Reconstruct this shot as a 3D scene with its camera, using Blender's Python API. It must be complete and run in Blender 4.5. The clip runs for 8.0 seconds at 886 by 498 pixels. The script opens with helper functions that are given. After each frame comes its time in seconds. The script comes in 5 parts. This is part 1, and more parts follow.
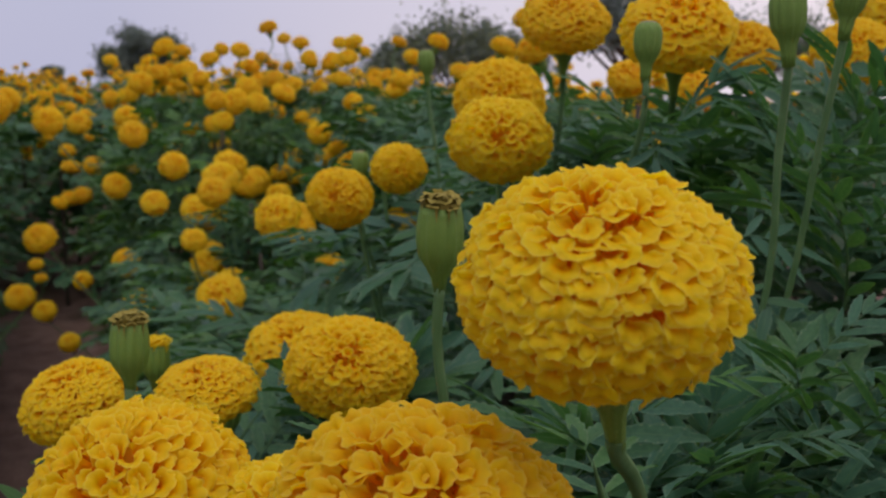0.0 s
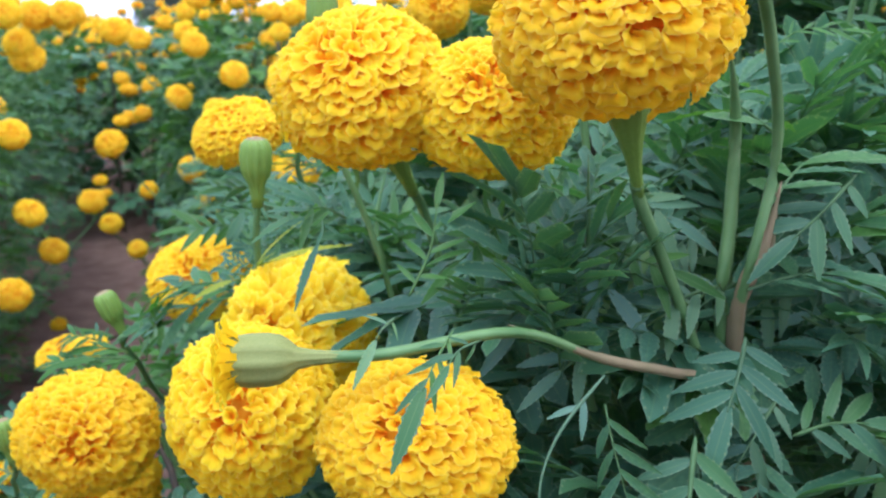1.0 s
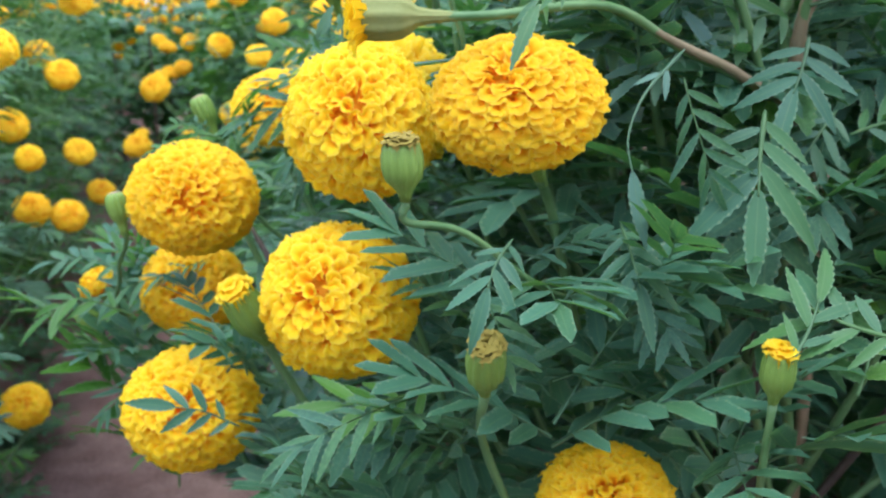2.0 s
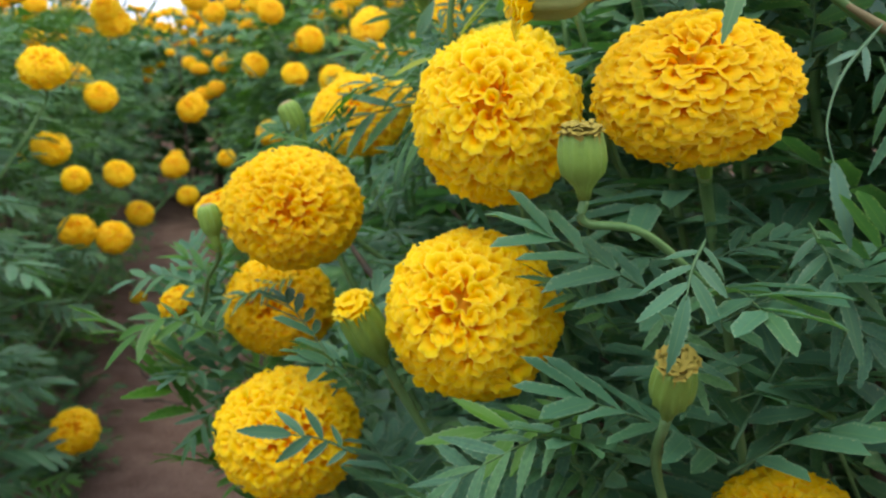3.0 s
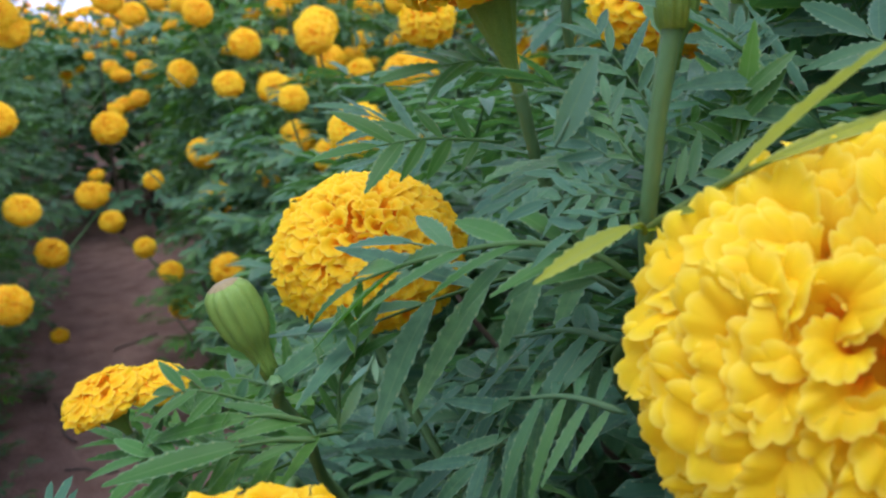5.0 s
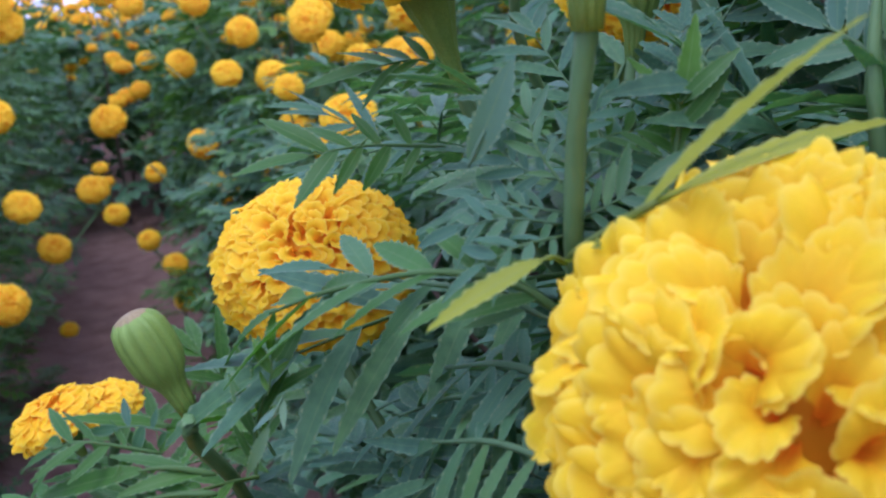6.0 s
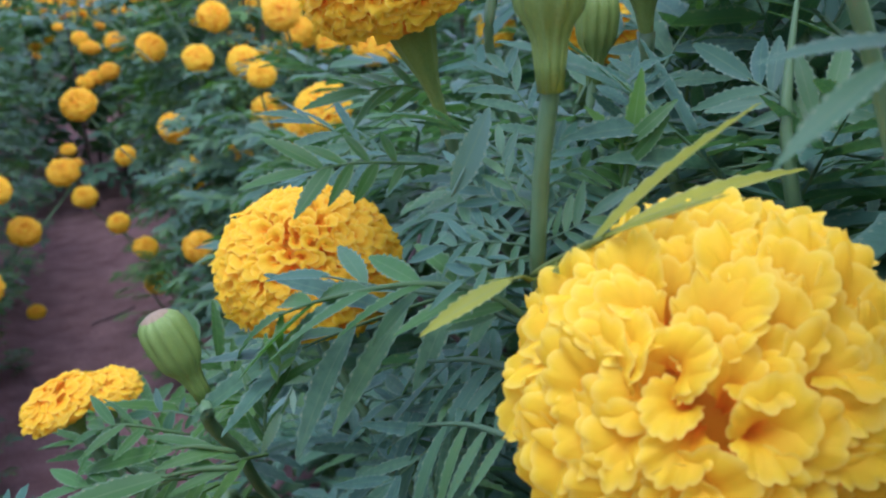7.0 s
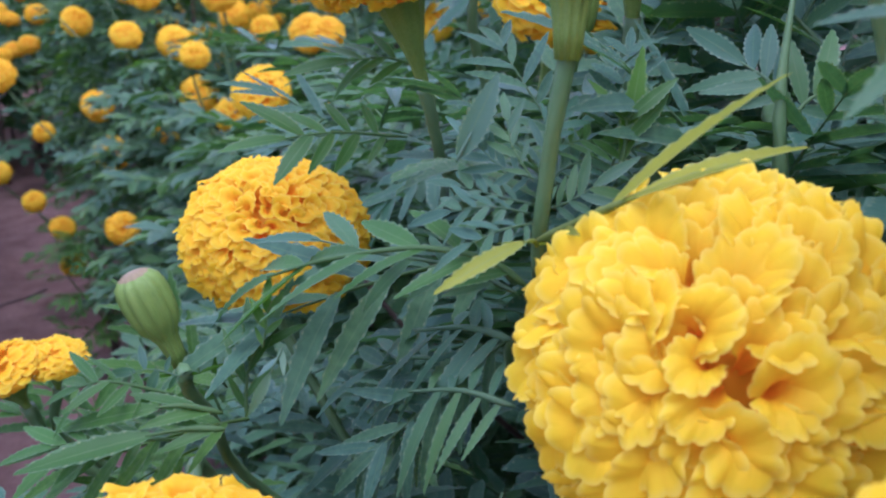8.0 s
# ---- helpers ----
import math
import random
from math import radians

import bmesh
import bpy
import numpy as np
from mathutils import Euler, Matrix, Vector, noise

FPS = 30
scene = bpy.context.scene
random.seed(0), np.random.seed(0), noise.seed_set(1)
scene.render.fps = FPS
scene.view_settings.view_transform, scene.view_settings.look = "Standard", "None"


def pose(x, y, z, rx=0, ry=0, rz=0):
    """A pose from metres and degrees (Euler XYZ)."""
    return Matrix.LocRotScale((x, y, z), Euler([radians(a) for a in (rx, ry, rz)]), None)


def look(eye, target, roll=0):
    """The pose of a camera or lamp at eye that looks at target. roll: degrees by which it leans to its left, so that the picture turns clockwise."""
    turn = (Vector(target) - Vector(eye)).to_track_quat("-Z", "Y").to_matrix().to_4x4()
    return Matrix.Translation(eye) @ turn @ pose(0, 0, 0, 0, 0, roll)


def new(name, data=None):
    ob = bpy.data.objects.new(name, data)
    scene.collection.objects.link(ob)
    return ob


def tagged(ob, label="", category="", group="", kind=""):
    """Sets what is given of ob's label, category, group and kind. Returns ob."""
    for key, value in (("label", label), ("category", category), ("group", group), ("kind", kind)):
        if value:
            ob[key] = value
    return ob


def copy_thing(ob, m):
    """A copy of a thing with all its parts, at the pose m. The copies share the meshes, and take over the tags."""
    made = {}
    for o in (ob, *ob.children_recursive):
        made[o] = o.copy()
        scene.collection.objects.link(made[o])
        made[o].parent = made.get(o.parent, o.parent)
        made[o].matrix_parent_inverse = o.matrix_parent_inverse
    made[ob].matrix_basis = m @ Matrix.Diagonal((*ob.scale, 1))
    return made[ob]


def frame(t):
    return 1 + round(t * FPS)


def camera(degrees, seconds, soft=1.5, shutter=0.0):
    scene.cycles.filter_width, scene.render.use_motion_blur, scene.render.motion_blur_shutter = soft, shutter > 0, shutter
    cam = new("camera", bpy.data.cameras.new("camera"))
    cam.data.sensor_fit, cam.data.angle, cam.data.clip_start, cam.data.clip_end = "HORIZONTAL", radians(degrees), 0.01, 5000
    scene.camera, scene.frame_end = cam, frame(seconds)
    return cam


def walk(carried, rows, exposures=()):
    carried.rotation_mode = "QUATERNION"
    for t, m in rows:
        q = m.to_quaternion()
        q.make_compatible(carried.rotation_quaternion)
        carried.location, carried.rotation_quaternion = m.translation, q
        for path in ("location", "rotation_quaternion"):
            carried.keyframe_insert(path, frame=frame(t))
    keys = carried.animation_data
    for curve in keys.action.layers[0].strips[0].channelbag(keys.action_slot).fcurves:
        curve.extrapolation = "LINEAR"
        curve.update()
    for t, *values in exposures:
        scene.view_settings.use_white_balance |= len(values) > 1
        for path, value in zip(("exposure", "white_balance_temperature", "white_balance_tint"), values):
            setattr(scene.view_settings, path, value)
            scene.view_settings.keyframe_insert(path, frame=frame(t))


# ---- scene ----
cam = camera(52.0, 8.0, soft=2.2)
PATH = [
    (0, (0.0, 0.0, 0.968), (-0.138, 1.967, 0.635), 1.5),
    (0.2, (-0.014, -0.029, 0.946), (-0.181, 1.935, 0.607), 1.1),
    (0.5, (-0.028, -0.044, 0.921), (-0.243, 1.908, 0.541), 0.7),
    (0.8, (-0.025, -0.061, 0.897), (-0.24, 1.884, 0.485), 0.7),
    (1, (-0.032, -0.081, 0.875), (-0.247, 1.857, 0.429), 0.7),
    (1.2, (-0.045, -0.112, 0.846), (-0.258, 1.82, 0.378), 1.2),
    (1.5, (-0.053, -0.131, 0.828), (-0.295, 1.793, 0.337), 0.6),
    (1.7, (-0.046, -0.138, 0.81), (-0.307, 1.783, 0.319), 0.8),
    (2.8, (-0.074, -0.132, 0.78), (-0.392, 1.791, 0.332), -0.8),
    (3, (-0.092, -0.115, 0.781), (-0.416, 1.807, 0.336), -0.9),
    (3.5, (-0.157, -0.056, 0.76), (-0.482, 1.866, 0.31), -1.3),
    (4, (-0.175, 0.0, 0.776), (-0.464, 1.925, 0.314), -1.6),
    (4.5, (-0.181, 0.085, 0.783), (-0.379, 2.019, 0.315), -1.7),
    (5, (-0.178, 0.142, 0.805), (-0.375, 2.075, 0.335), -2.2),
    (5.2, (-0.177, 0.146, 0.807), (-0.371, 2.08, 0.335), -2.6),
    (6.3, (-0.159, 0.165, 0.808), (-0.392, 2.083, 0.293), -4.1),
    (6.5, (-0.16, 0.158, 0.808), (-0.388, 2.083, 0.312), -3.9),
    (7, (-0.162, 0.135, 0.822), (-0.319, 2.052, 0.273), -2.9),
    (7.5, (-0.167, 0.127, 0.815), (-0.269, 2.043, 0.25), -2.2),
    (8, (-0.178, 0.133, 0.816), (-0.159, 2.054, 0.259), 0.9),
]
walk(cam, [(t, look(eye, target, roll)) for t, eye, target, roll in PATH], exposures=((0, 0.0, 6500, 10), (0.5, 0.65, 6300, 6), (1.0, 1.75, 5500, 4), (1.7, 1.98, 5500, 5), (2.8, 1.5, 6500, -6), (3.3, 1.42, 6800, -5), (3.8, 1.42, 6700, -5), (4.5, 1.42, 6200, -2), (5.2, 1.28, 5600, 14), (6.3, 1.30, 5150, 27), (8.0, 1.42, 5100, 35)))
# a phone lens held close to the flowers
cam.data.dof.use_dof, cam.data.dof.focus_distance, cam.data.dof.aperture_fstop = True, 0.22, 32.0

# ---- light and air ----
world = bpy.data.worlds.new("dusk_sky")
scene.world = world
world.use_nodes = True
wn, wl = world.node_tree.nodes, world.node_tree.links
wn.clear()
sky = wn.new("ShaderNodeTexSky")
sky.sky_type, sky.sun_disc = "NISHITA", False
sky.sun_elevation, sky.sun_rotation = radians(9), radians(65)
sky.air_density, sky.dust_density = 1.0, 4.0
haze = wn.new("ShaderNodeMix")
haze.data_type = "RGBA"
haze.inputs[0].default_value = 0.9
scale = wn.new("ShaderNodeVectorMath")
scale.operation = "SCALE"
scale.inputs[3].default_value = 0.12
wl.new(sky.outputs[0], scale.inputs[0])
# cloud cover: paler towards the west, where the sun has gone down
coords = wn.new("ShaderNodeTexCoord")
side = wn.new("ShaderNodeVectorMath")
side.operation = "DOT_PRODUCT"
side.inputs[1].default_value = (0.85, 0.45, -0.1)
wl.new(coords.outputs["Generated"], side.inputs[0])
cover = wn.new("ShaderNodeValToRGB")
cover.color_ramp.elements[0].position, cover.color_ramp.elements[0].color = 0.05, (0.54, 0.54, 0.72, 1)
cover.color_ramp.elements[1].position, cover.color_ramp.elements[1].color = 0.85, (0.98, 0.86, 0.92, 1)
wl.new(side.outputs["Value"], cover.inputs[0])
wl.new(scale.outputs[0], haze.inputs[6])
wl.new(cover.outputs[0], haze.inputs[7])
air = wn.new("ShaderNodeBackground")
wl.new(haze.outputs[2], air.inputs[0])
air.inputs[1].default_value = 1.0
out = wn.new("ShaderNodeOutputWorld")
wl.new(air.outputs[0], out.inputs[0])

sun = new("sun", bpy.data.lights.new("sun", "SUN"))
sun.data.energy, sun.data.angle, sun.data.color = 1.1, radians(35), (1.0, 0.95, 0.88)
sun.matrix_basis = look((-0.3, -1.3, 4.0), (0, 0, 0))


# ---- materials ----
def material(name, rough=0.6, spec=0.3):
    m = bpy.data.materials.new(name)
    m.use_nodes = True
    b = m.node_tree.nodes["Principled BSDF"]
    b.inputs["Roughness"].default_value = rough
    b.inputs["Specular IOR Level"].default_value = spec
    return m, m.node_tree.nodes, m.node_tree.links, b


def ramp(nodes, stops):
    r = nodes.new("ShaderNodeValToRGB")
    while len(r.color_ramp.elements) < len(stops):
        r.color_ramp.elements.new(0.5)
    for e, (p, c) in zip(r.color_ramp.elements, stops):
        e.position, e.color = p, (*c, 1)
    return r


def grain(nodes, size, detail=4.0, kind="Object"):
    n = nodes.new("ShaderNodeTexNoise")
    c = nodes.new("ShaderNodeTexCoord")
    nodes.id_data.links.new(c.outputs[kind], n.inputs["Vector"])
    n.inputs["Scale"].default_value, n.inputs["Detail"].default_value = size, detail
    return n


def mixed(nodes, a, b, fac, how="MIX"):
    """Mix of two colours, each a socket or a colour, by a socket or a number."""
    m = nodes.new("ShaderNodeMix")
    m.data_type, m.blend_type = "RGBA", how
    for k, v in ((0, fac), (6, a), (7, b)):
        if isinstance(v, bpy.types.NodeSocket):
            nodes.id_data.links.new(v, m.inputs[k])
        else:
            m.inputs[k].default_value = (*v, 1) if isinstance(v, tuple) else v
    return m.outputs[2]


def bump(nodes, bsdf, height, strength, distance):
    b = nodes.new("ShaderNodeBump")
    b.inputs["Strength"].default_value, b.inputs["Distance"].default_value = strength, distance
    nodes.id_data.links.new(height, b.inputs["Height"])
    nodes.id_data.links.new(b.outputs[0], bsdf.inputs["Normal"])


def through_light(nodes, bsdf, colour, share):
    """Lets some light through a thin petal or leaf."""
    links = nodes.id_data.links
    t, mix = nodes.new("ShaderNodeBsdfTranslucent"), nodes.new("ShaderNodeMixShader")
    mix.inputs[0].default_value = share
    if isinstance(colour, tuple):
        t.inputs[0].default_value = (*colour, 1)
    else:
        links.new(colour, t.inputs[0])
    links.new(bsdf.outputs[0], mix.inputs[1])
    links.new(t.outputs[0], mix.inputs[2])
    links.new(mix.outputs[0], nodes["Material Output"].inputs[0])


def petal_material():
    m, n, l, b = material("petal", 0.55, 0.25)
    uv = n.new("ShaderNodeUVMap")
    sep = n.new("ShaderNodeSeparateXYZ")
    l.new(uv.outputs[0], sep.inputs[0])
    along = ramp(n, [(0.0, (0.93, 0.35, 0.001)), (0.34, (0.96, 0.52, 0.002)), (0.65, (0.98, 0.705, 0.003)), (0.91, (0.98, 0.775, 0.012)), (1.0, (0.98, 0.83, 0.090))])
    l.new(sep.outputs[1], along.inputs[0])
    streak = n.new("ShaderNodeTexNoise")
    streak.inputs["Scale"].default_value = 9.0
    stretch = n.new("ShaderNodeMapping")
    stretch.inputs["Scale"].default_value = (1.0, 0.12, 1.0)
    l.new(uv.outputs[0], stretch.inputs[0])
    l.new(stretch.outputs[0], streak.inputs["Vector"])
    tone = ramp(n, [(0.3, (0.90, 0.85, 0.75)), (0.75, (1, 1, 1))])
    l.new(streak.outputs[0], tone.inputs[0])
    c = mixed(n, along.outputs[0], tone.outputs[0], 0.6, "MULTIPLY")
    info = n.new("ShaderNodeObjectInfo")
    each = ramp(n, [(0.0, (0.95, 0.90, 0.9)), (0.5, (1, 1, 1)), (1.0, (1.0, 1.05, 1.2))])
    l.new(info.outputs["Random"], each.inputs[0])
    c = mixed(n, c, each.outputs[0], 1.0, "MULTIPLY")
    l.new(c, b.inputs["Base Color"])
    bump(n, b, streak.outputs[0], 0.25, 0.002)
    through_light(n, b, c, 0.58)
    return m


def leaf_material(name, dark, light, share=0.22):
    m, n, l, b = material(name, 0.5, 0.28)
    uv = n.new("ShaderNodeUVMap")
    sep = n.new("ShaderNodeSeparateXYZ")
    l.new(uv.outputs[0], sep.inputs[0])
    g = grain(n, 28.0, 5.0)
    body = ramp(n, [(0.3, dark), (0.72, light)])
    l.new(g.outputs[0], body.inputs[0])
    info = n.new("ShaderNodeObjectInfo")
    geo = n.new("ShaderNodeNewGeometry")
    add = n.new("ShaderNodeMath")
    add.operation = "ADD"
    l.new(info.outputs["Random"], add.inputs[0])
    l.new(geo.outputs["Random Per Island"], add.inputs[1])
    each = ramp(n, [(0.1, (1.22, 1.25, 1.45)), (0.38, (0.85, 0.92, 1.05)), (0.68, (1.15, 1.15, 0.85)), (0.95, (1.6, 1.5, 0.5))])
    half = n.new("ShaderNodeMath")
    half.operation = "MULTIPLY"
    half.inputs[1].default_value = 0.5
    l.new(add.outputs[0], half.inputs[0])
    l.new(half.outputs[0], each.inputs[0])
    c = mixed(n, body.outputs[0], each.outputs[0], 1.0, "MULTIPLY")
    # pale midrib down each leaflet
    rib = ramp(n, [(0.455, (0, 0, 0)), (0.5, (1, 1, 1)), (0.545, (0, 0, 0))])
    l.new(sep.outputs[0], rib.inputs[0])
    fade = n.new("ShaderNodeMath")
    fade.operation = "MULTIPLY"
    fade.inputs[1].default_value = 0.35
    l.new(rib.outputs[0], fade.inputs[0])
    c = mixed(n, c, (0.16, 0.25, 0.10), fade.outputs[0])
    # paler toothed margin
    edge = ramp(n, [(0.0, (0.4, 0.4, 0.4)), (0.10, (0, 0, 0)), (0.90, (0, 0, 0)), (1.0, (0.4, 0.4, 0.4))])
    l.new(sep.outputs[0], edge.inputs[0])
    c = mixed(n, c, (0.20, 0.30, 0.20), edge.outputs[0])
    glands = [n.new("ShaderNodeMath") for _ in range(8)]
    for k, (how, a, v) in enumerate((("SUBTRACT", sep.outputs[0], 0.5), ("ABSOLUTE", 0, 0), ("SUBTRACT", 1, 0.405), ("MULTIPLY", 2, 24.0),
                                     ("MULTIPLY", sep.outputs[1], 9.0), ("FRACT", 4, 0), ("SUBTRACT", 5, 0.5), ("MULTIPLY", 6, 5.5))):
        glands[k].operation = how
        l.new(a if isinstance(a, bpy.types.NodeSocket) else glands[a].outputs[0], glands[k].inputs[0])
        glands[k].inputs[1].default_value = v
    spot_at = n.new("ShaderNodeCombineXYZ")
    far_off = n.new("ShaderNodeVectorMath")
    far_off.operation = "LENGTH"
    l.new(glands[3].outputs[0], spot_at.inputs[0])
    l.new(glands[7].outputs[0], spot_at.inputs[1])
    l.new(spot_at.outputs[0], far_off.inputs[0])
    dot = ramp(n, [(0.5, (0.45, 0.45, 0.45)), (1.0, (0, 0, 0))])
    l.new(far_off.outputs["Value"], dot.inputs[0])
    c = mixed(n, c, (0.34, 0.38, 0.20), dot.outputs[0])
    l.new(c, b.inputs["Base Color"])
    fine = grain(n, 420.0, 3.0)
    bump(n, b, fine.outputs[0], 0.3, 0.0008)
    through_light(n, b, mixed(n, c, (1.3, 1.5, 0.4), 1.0, "MULTIPLY"), share)
    return m


def stem_material(name, a, b2, rough=0.5):
    m, n, l, b = material(name, rough, 0.35)
    g = grain(n, 60.0, 4.0)
    r = ramp(n, [(0.3, a), (0.7, b2)])
    l.new(g.outputs[0], r.inputs[0])
    l.new(r.outputs[0], b.inputs["Base Color"])
    f = grain(n, 500.0, 2.0)
    bump(n, b, f.outputs[0], 0.25, 0.0006)
    return m


def soil_material():
    m, n, l, b = material("soil", 0.95, 0.1)
    big, mid, fine = grain(n, 1.3, 5.0), grain(n, 14.0, 6.0), grain(n, 160.0, 5.0)
    r = ramp(n, [(0.3, (0.17, 0.105, 0.085)), (0.7, (0.27, 0.18, 0.15))])
    l.new(mid.outputs[0], r.inputs[0])
    tone = ramp(n, [(0.3, (0.75, 0.75, 0.78)), (0.7, (1.1, 1.05, 1.0))])
    l.new(big.outputs[0], tone.inputs[0])
    c = mixed(n, r.outputs[0], tone.outputs[0], 1.0, "MULTIPLY")
    speck = ramp(n, [(0.35, (0.6, 0.6, 0.6)), (0.6, (1, 1, 1))])
    l.new(fine.outputs[0], speck.inputs[0])
    c = mixed(n, c, speck.outputs[0], 0.7, "MULTIPLY")
    l.new(c, b.inputs["Base Color"])
    h = n.new("ShaderNodeMath")
    h.operation = "ADD"
    l.new(mid.outputs[0], h.inputs[0])
    l.new(fine.outputs[0], h.inputs[1])
    bump(n, b, h.outputs[0], 0.7, 0.02)
    return m


PETAL = petal_material()
LEAF = leaf_material("leaf", (0.046, 0.114, 0.060), (0.074, 0.168, 0.084), 0.30)
FRESH_LEAF = leaf_material("fresh_leaf", (0.037, 0.110, 0.016), (0.062, 0.158, 0.024), 0.32)
# glaucous leaf, made paler than LEAF to stand in for haze
GREY_LEAF = leaf_material("hazed_glaucous_leaf", (0.085, 0.165, 0.105), (0.125, 0.225, 0.145), 0.34)
PALE_LEAF = leaf_material("pale_leaf", (0.17, 0.21, 0.016), (0.29, 0.32, 0.026), 0.35)
# field green shifted slightly bluer, a little haze mixed into the colour
FAR_LEAF = leaf_material("field_leaf", (0.036, 0.098, 0.047), (0.074, 0.163, 0.068), 0.25)
# crown colour paled and greyed, standing in for distance haze
HAZED_TREE_LEAF = leaf_material("hazed_tree_leaf", (0.080, 0.100, 0.090), (0.130, 0.145, 0.115), 0.12)
STEM = stem_material("green_stem", (0.072, 0.155, 0.048), (0.135, 0.235, 0.085))
CALYX = stem_material("calyx_green", (0.115, 0.21, 0.032), (0.22, 0.33, 0.06), 0.45)
WOODY = stem_material("woody_stem", (0.045, 0.034, 0.024), (0.085, 0.062, 0.042), 0.7)
FADED = stem_material("faded_cup", (0.15, 0.185, 0.045), (0.27, 0.285, 0.095), 0.6)
TWIG = stem_material("drying_stem", (0.17, 0.15, 0.07), (0.27, 0.20, 0.12), 0.65)
BARK = stem_material("bark", (0.07, 0.05, 0.04), (0.14, 0.11, 0.09), 0.9)
WITHERED = stem_material("withered_tip", (0.20, 0.16, 0.035), (0.40, 0.31, 0.045), 0.8)
BLUSH = stem_material("bud_tip", (0.22, 0.16, 0.08), (0.26, 0.22, 0.09), 0.6)
SOIL = soil_material()


# ---- helpers ----
rng = random.Random(7)


def mesh_of(name, verts, faces, mats, uvs=None, smooth=True, picks=None):
    me = bpy.data.meshes.new(name)
    me.from_pydata([tuple(v) for v in verts], [], faces)
    for m in mats:
        me.materials.append(m)
    if uvs is not None:
        layer = me.uv_layers.new(name="UVMap")
        loops = np.empty(len(me.loops), dtype=np.int32)
        me.loops.foreach_get("vertex_index", loops)
        layer.data.foreach_set("uv", np.asarray(uvs, dtype=np.float32)[loops].ravel())
    me.polygons.foreach_set("use_smooth", [smooth] * len(me.polygons))
    if picks is not None:
        me.polygons.foreach_set("material_index", picks)
    me.update()
    return me


def part(name, me, parent, m=None, label=""):
    ob = new(name, me)
    ob.parent = parent
    if m is not None:
        ob.matrix_basis = m
    return tagged(ob, label) if label else ob


def facing(at, axis, spin=0.0, size=(1, 1, 1)):
    """A pose whose z axis points along axis."""
    q = Vector(axis).normalized().to_track_quat("Z", "Y")
    return Matrix.LocRotScale(at, q, None) @ pose(0, 0, 0, 0, 0, spin) @ Matrix.Diagonal((*size, 1))


def tube(points, radii, sides=6, ridge=0.0):
    """Vertices and faces of a bent round stem."""
    verts, faces = [], []
    pts = [Vector(p) for p in points]
    for i, p in enumerate(pts):
        way = (pts[min(i + 1, len(pts) - 1)] - pts[max(i - 1, 0)]).normalized()
        q = way.to_track_quat("Z", "Y")
        for k in range(sides):
            a = 2 * math.pi * k / sides
            w = radii[i] * (1 - ridge * (k % 2))
            verts.append(p + q @ Vector((math.cos(a) * w, math.sin(a) * w, 0)))
    for i in range(len(pts) - 1):
        for k in range(sides):
            a, b = i * sides + k, i * sides + (k + 1) % sides
            faces.append((a, b, b + sides, a + sides))
    faces.append(tuple(range(sides))[::-1])
    faces.append(tuple(len(verts) - sides + k for k in range(sides)))
    return verts, faces


def bend(points, steps=12):
    """A smooth line through points (Catmull-Rom)."""
    p = [Vector(v) for v in points]
    p = [2 * p[0] - p[1]] + p + [2 * p[-1] - p[-2]]
    line = []
    for i in range(1, len(p) - 2):
        for s in range(steps):
            t = s / steps
            line.append(0.5 * (2 * p[i] + (p[i + 1] - p[i - 1]) * t + (2 * p[i - 1] - 5 * p[i] + 4 * p[i + 1] - p[i + 2]) * t * t
                               + (3 * p[i] - p[i - 1] - 3 * p[i + 1] + p[i + 2]) * t ** 3))
    line.append(p[-2])
    return line


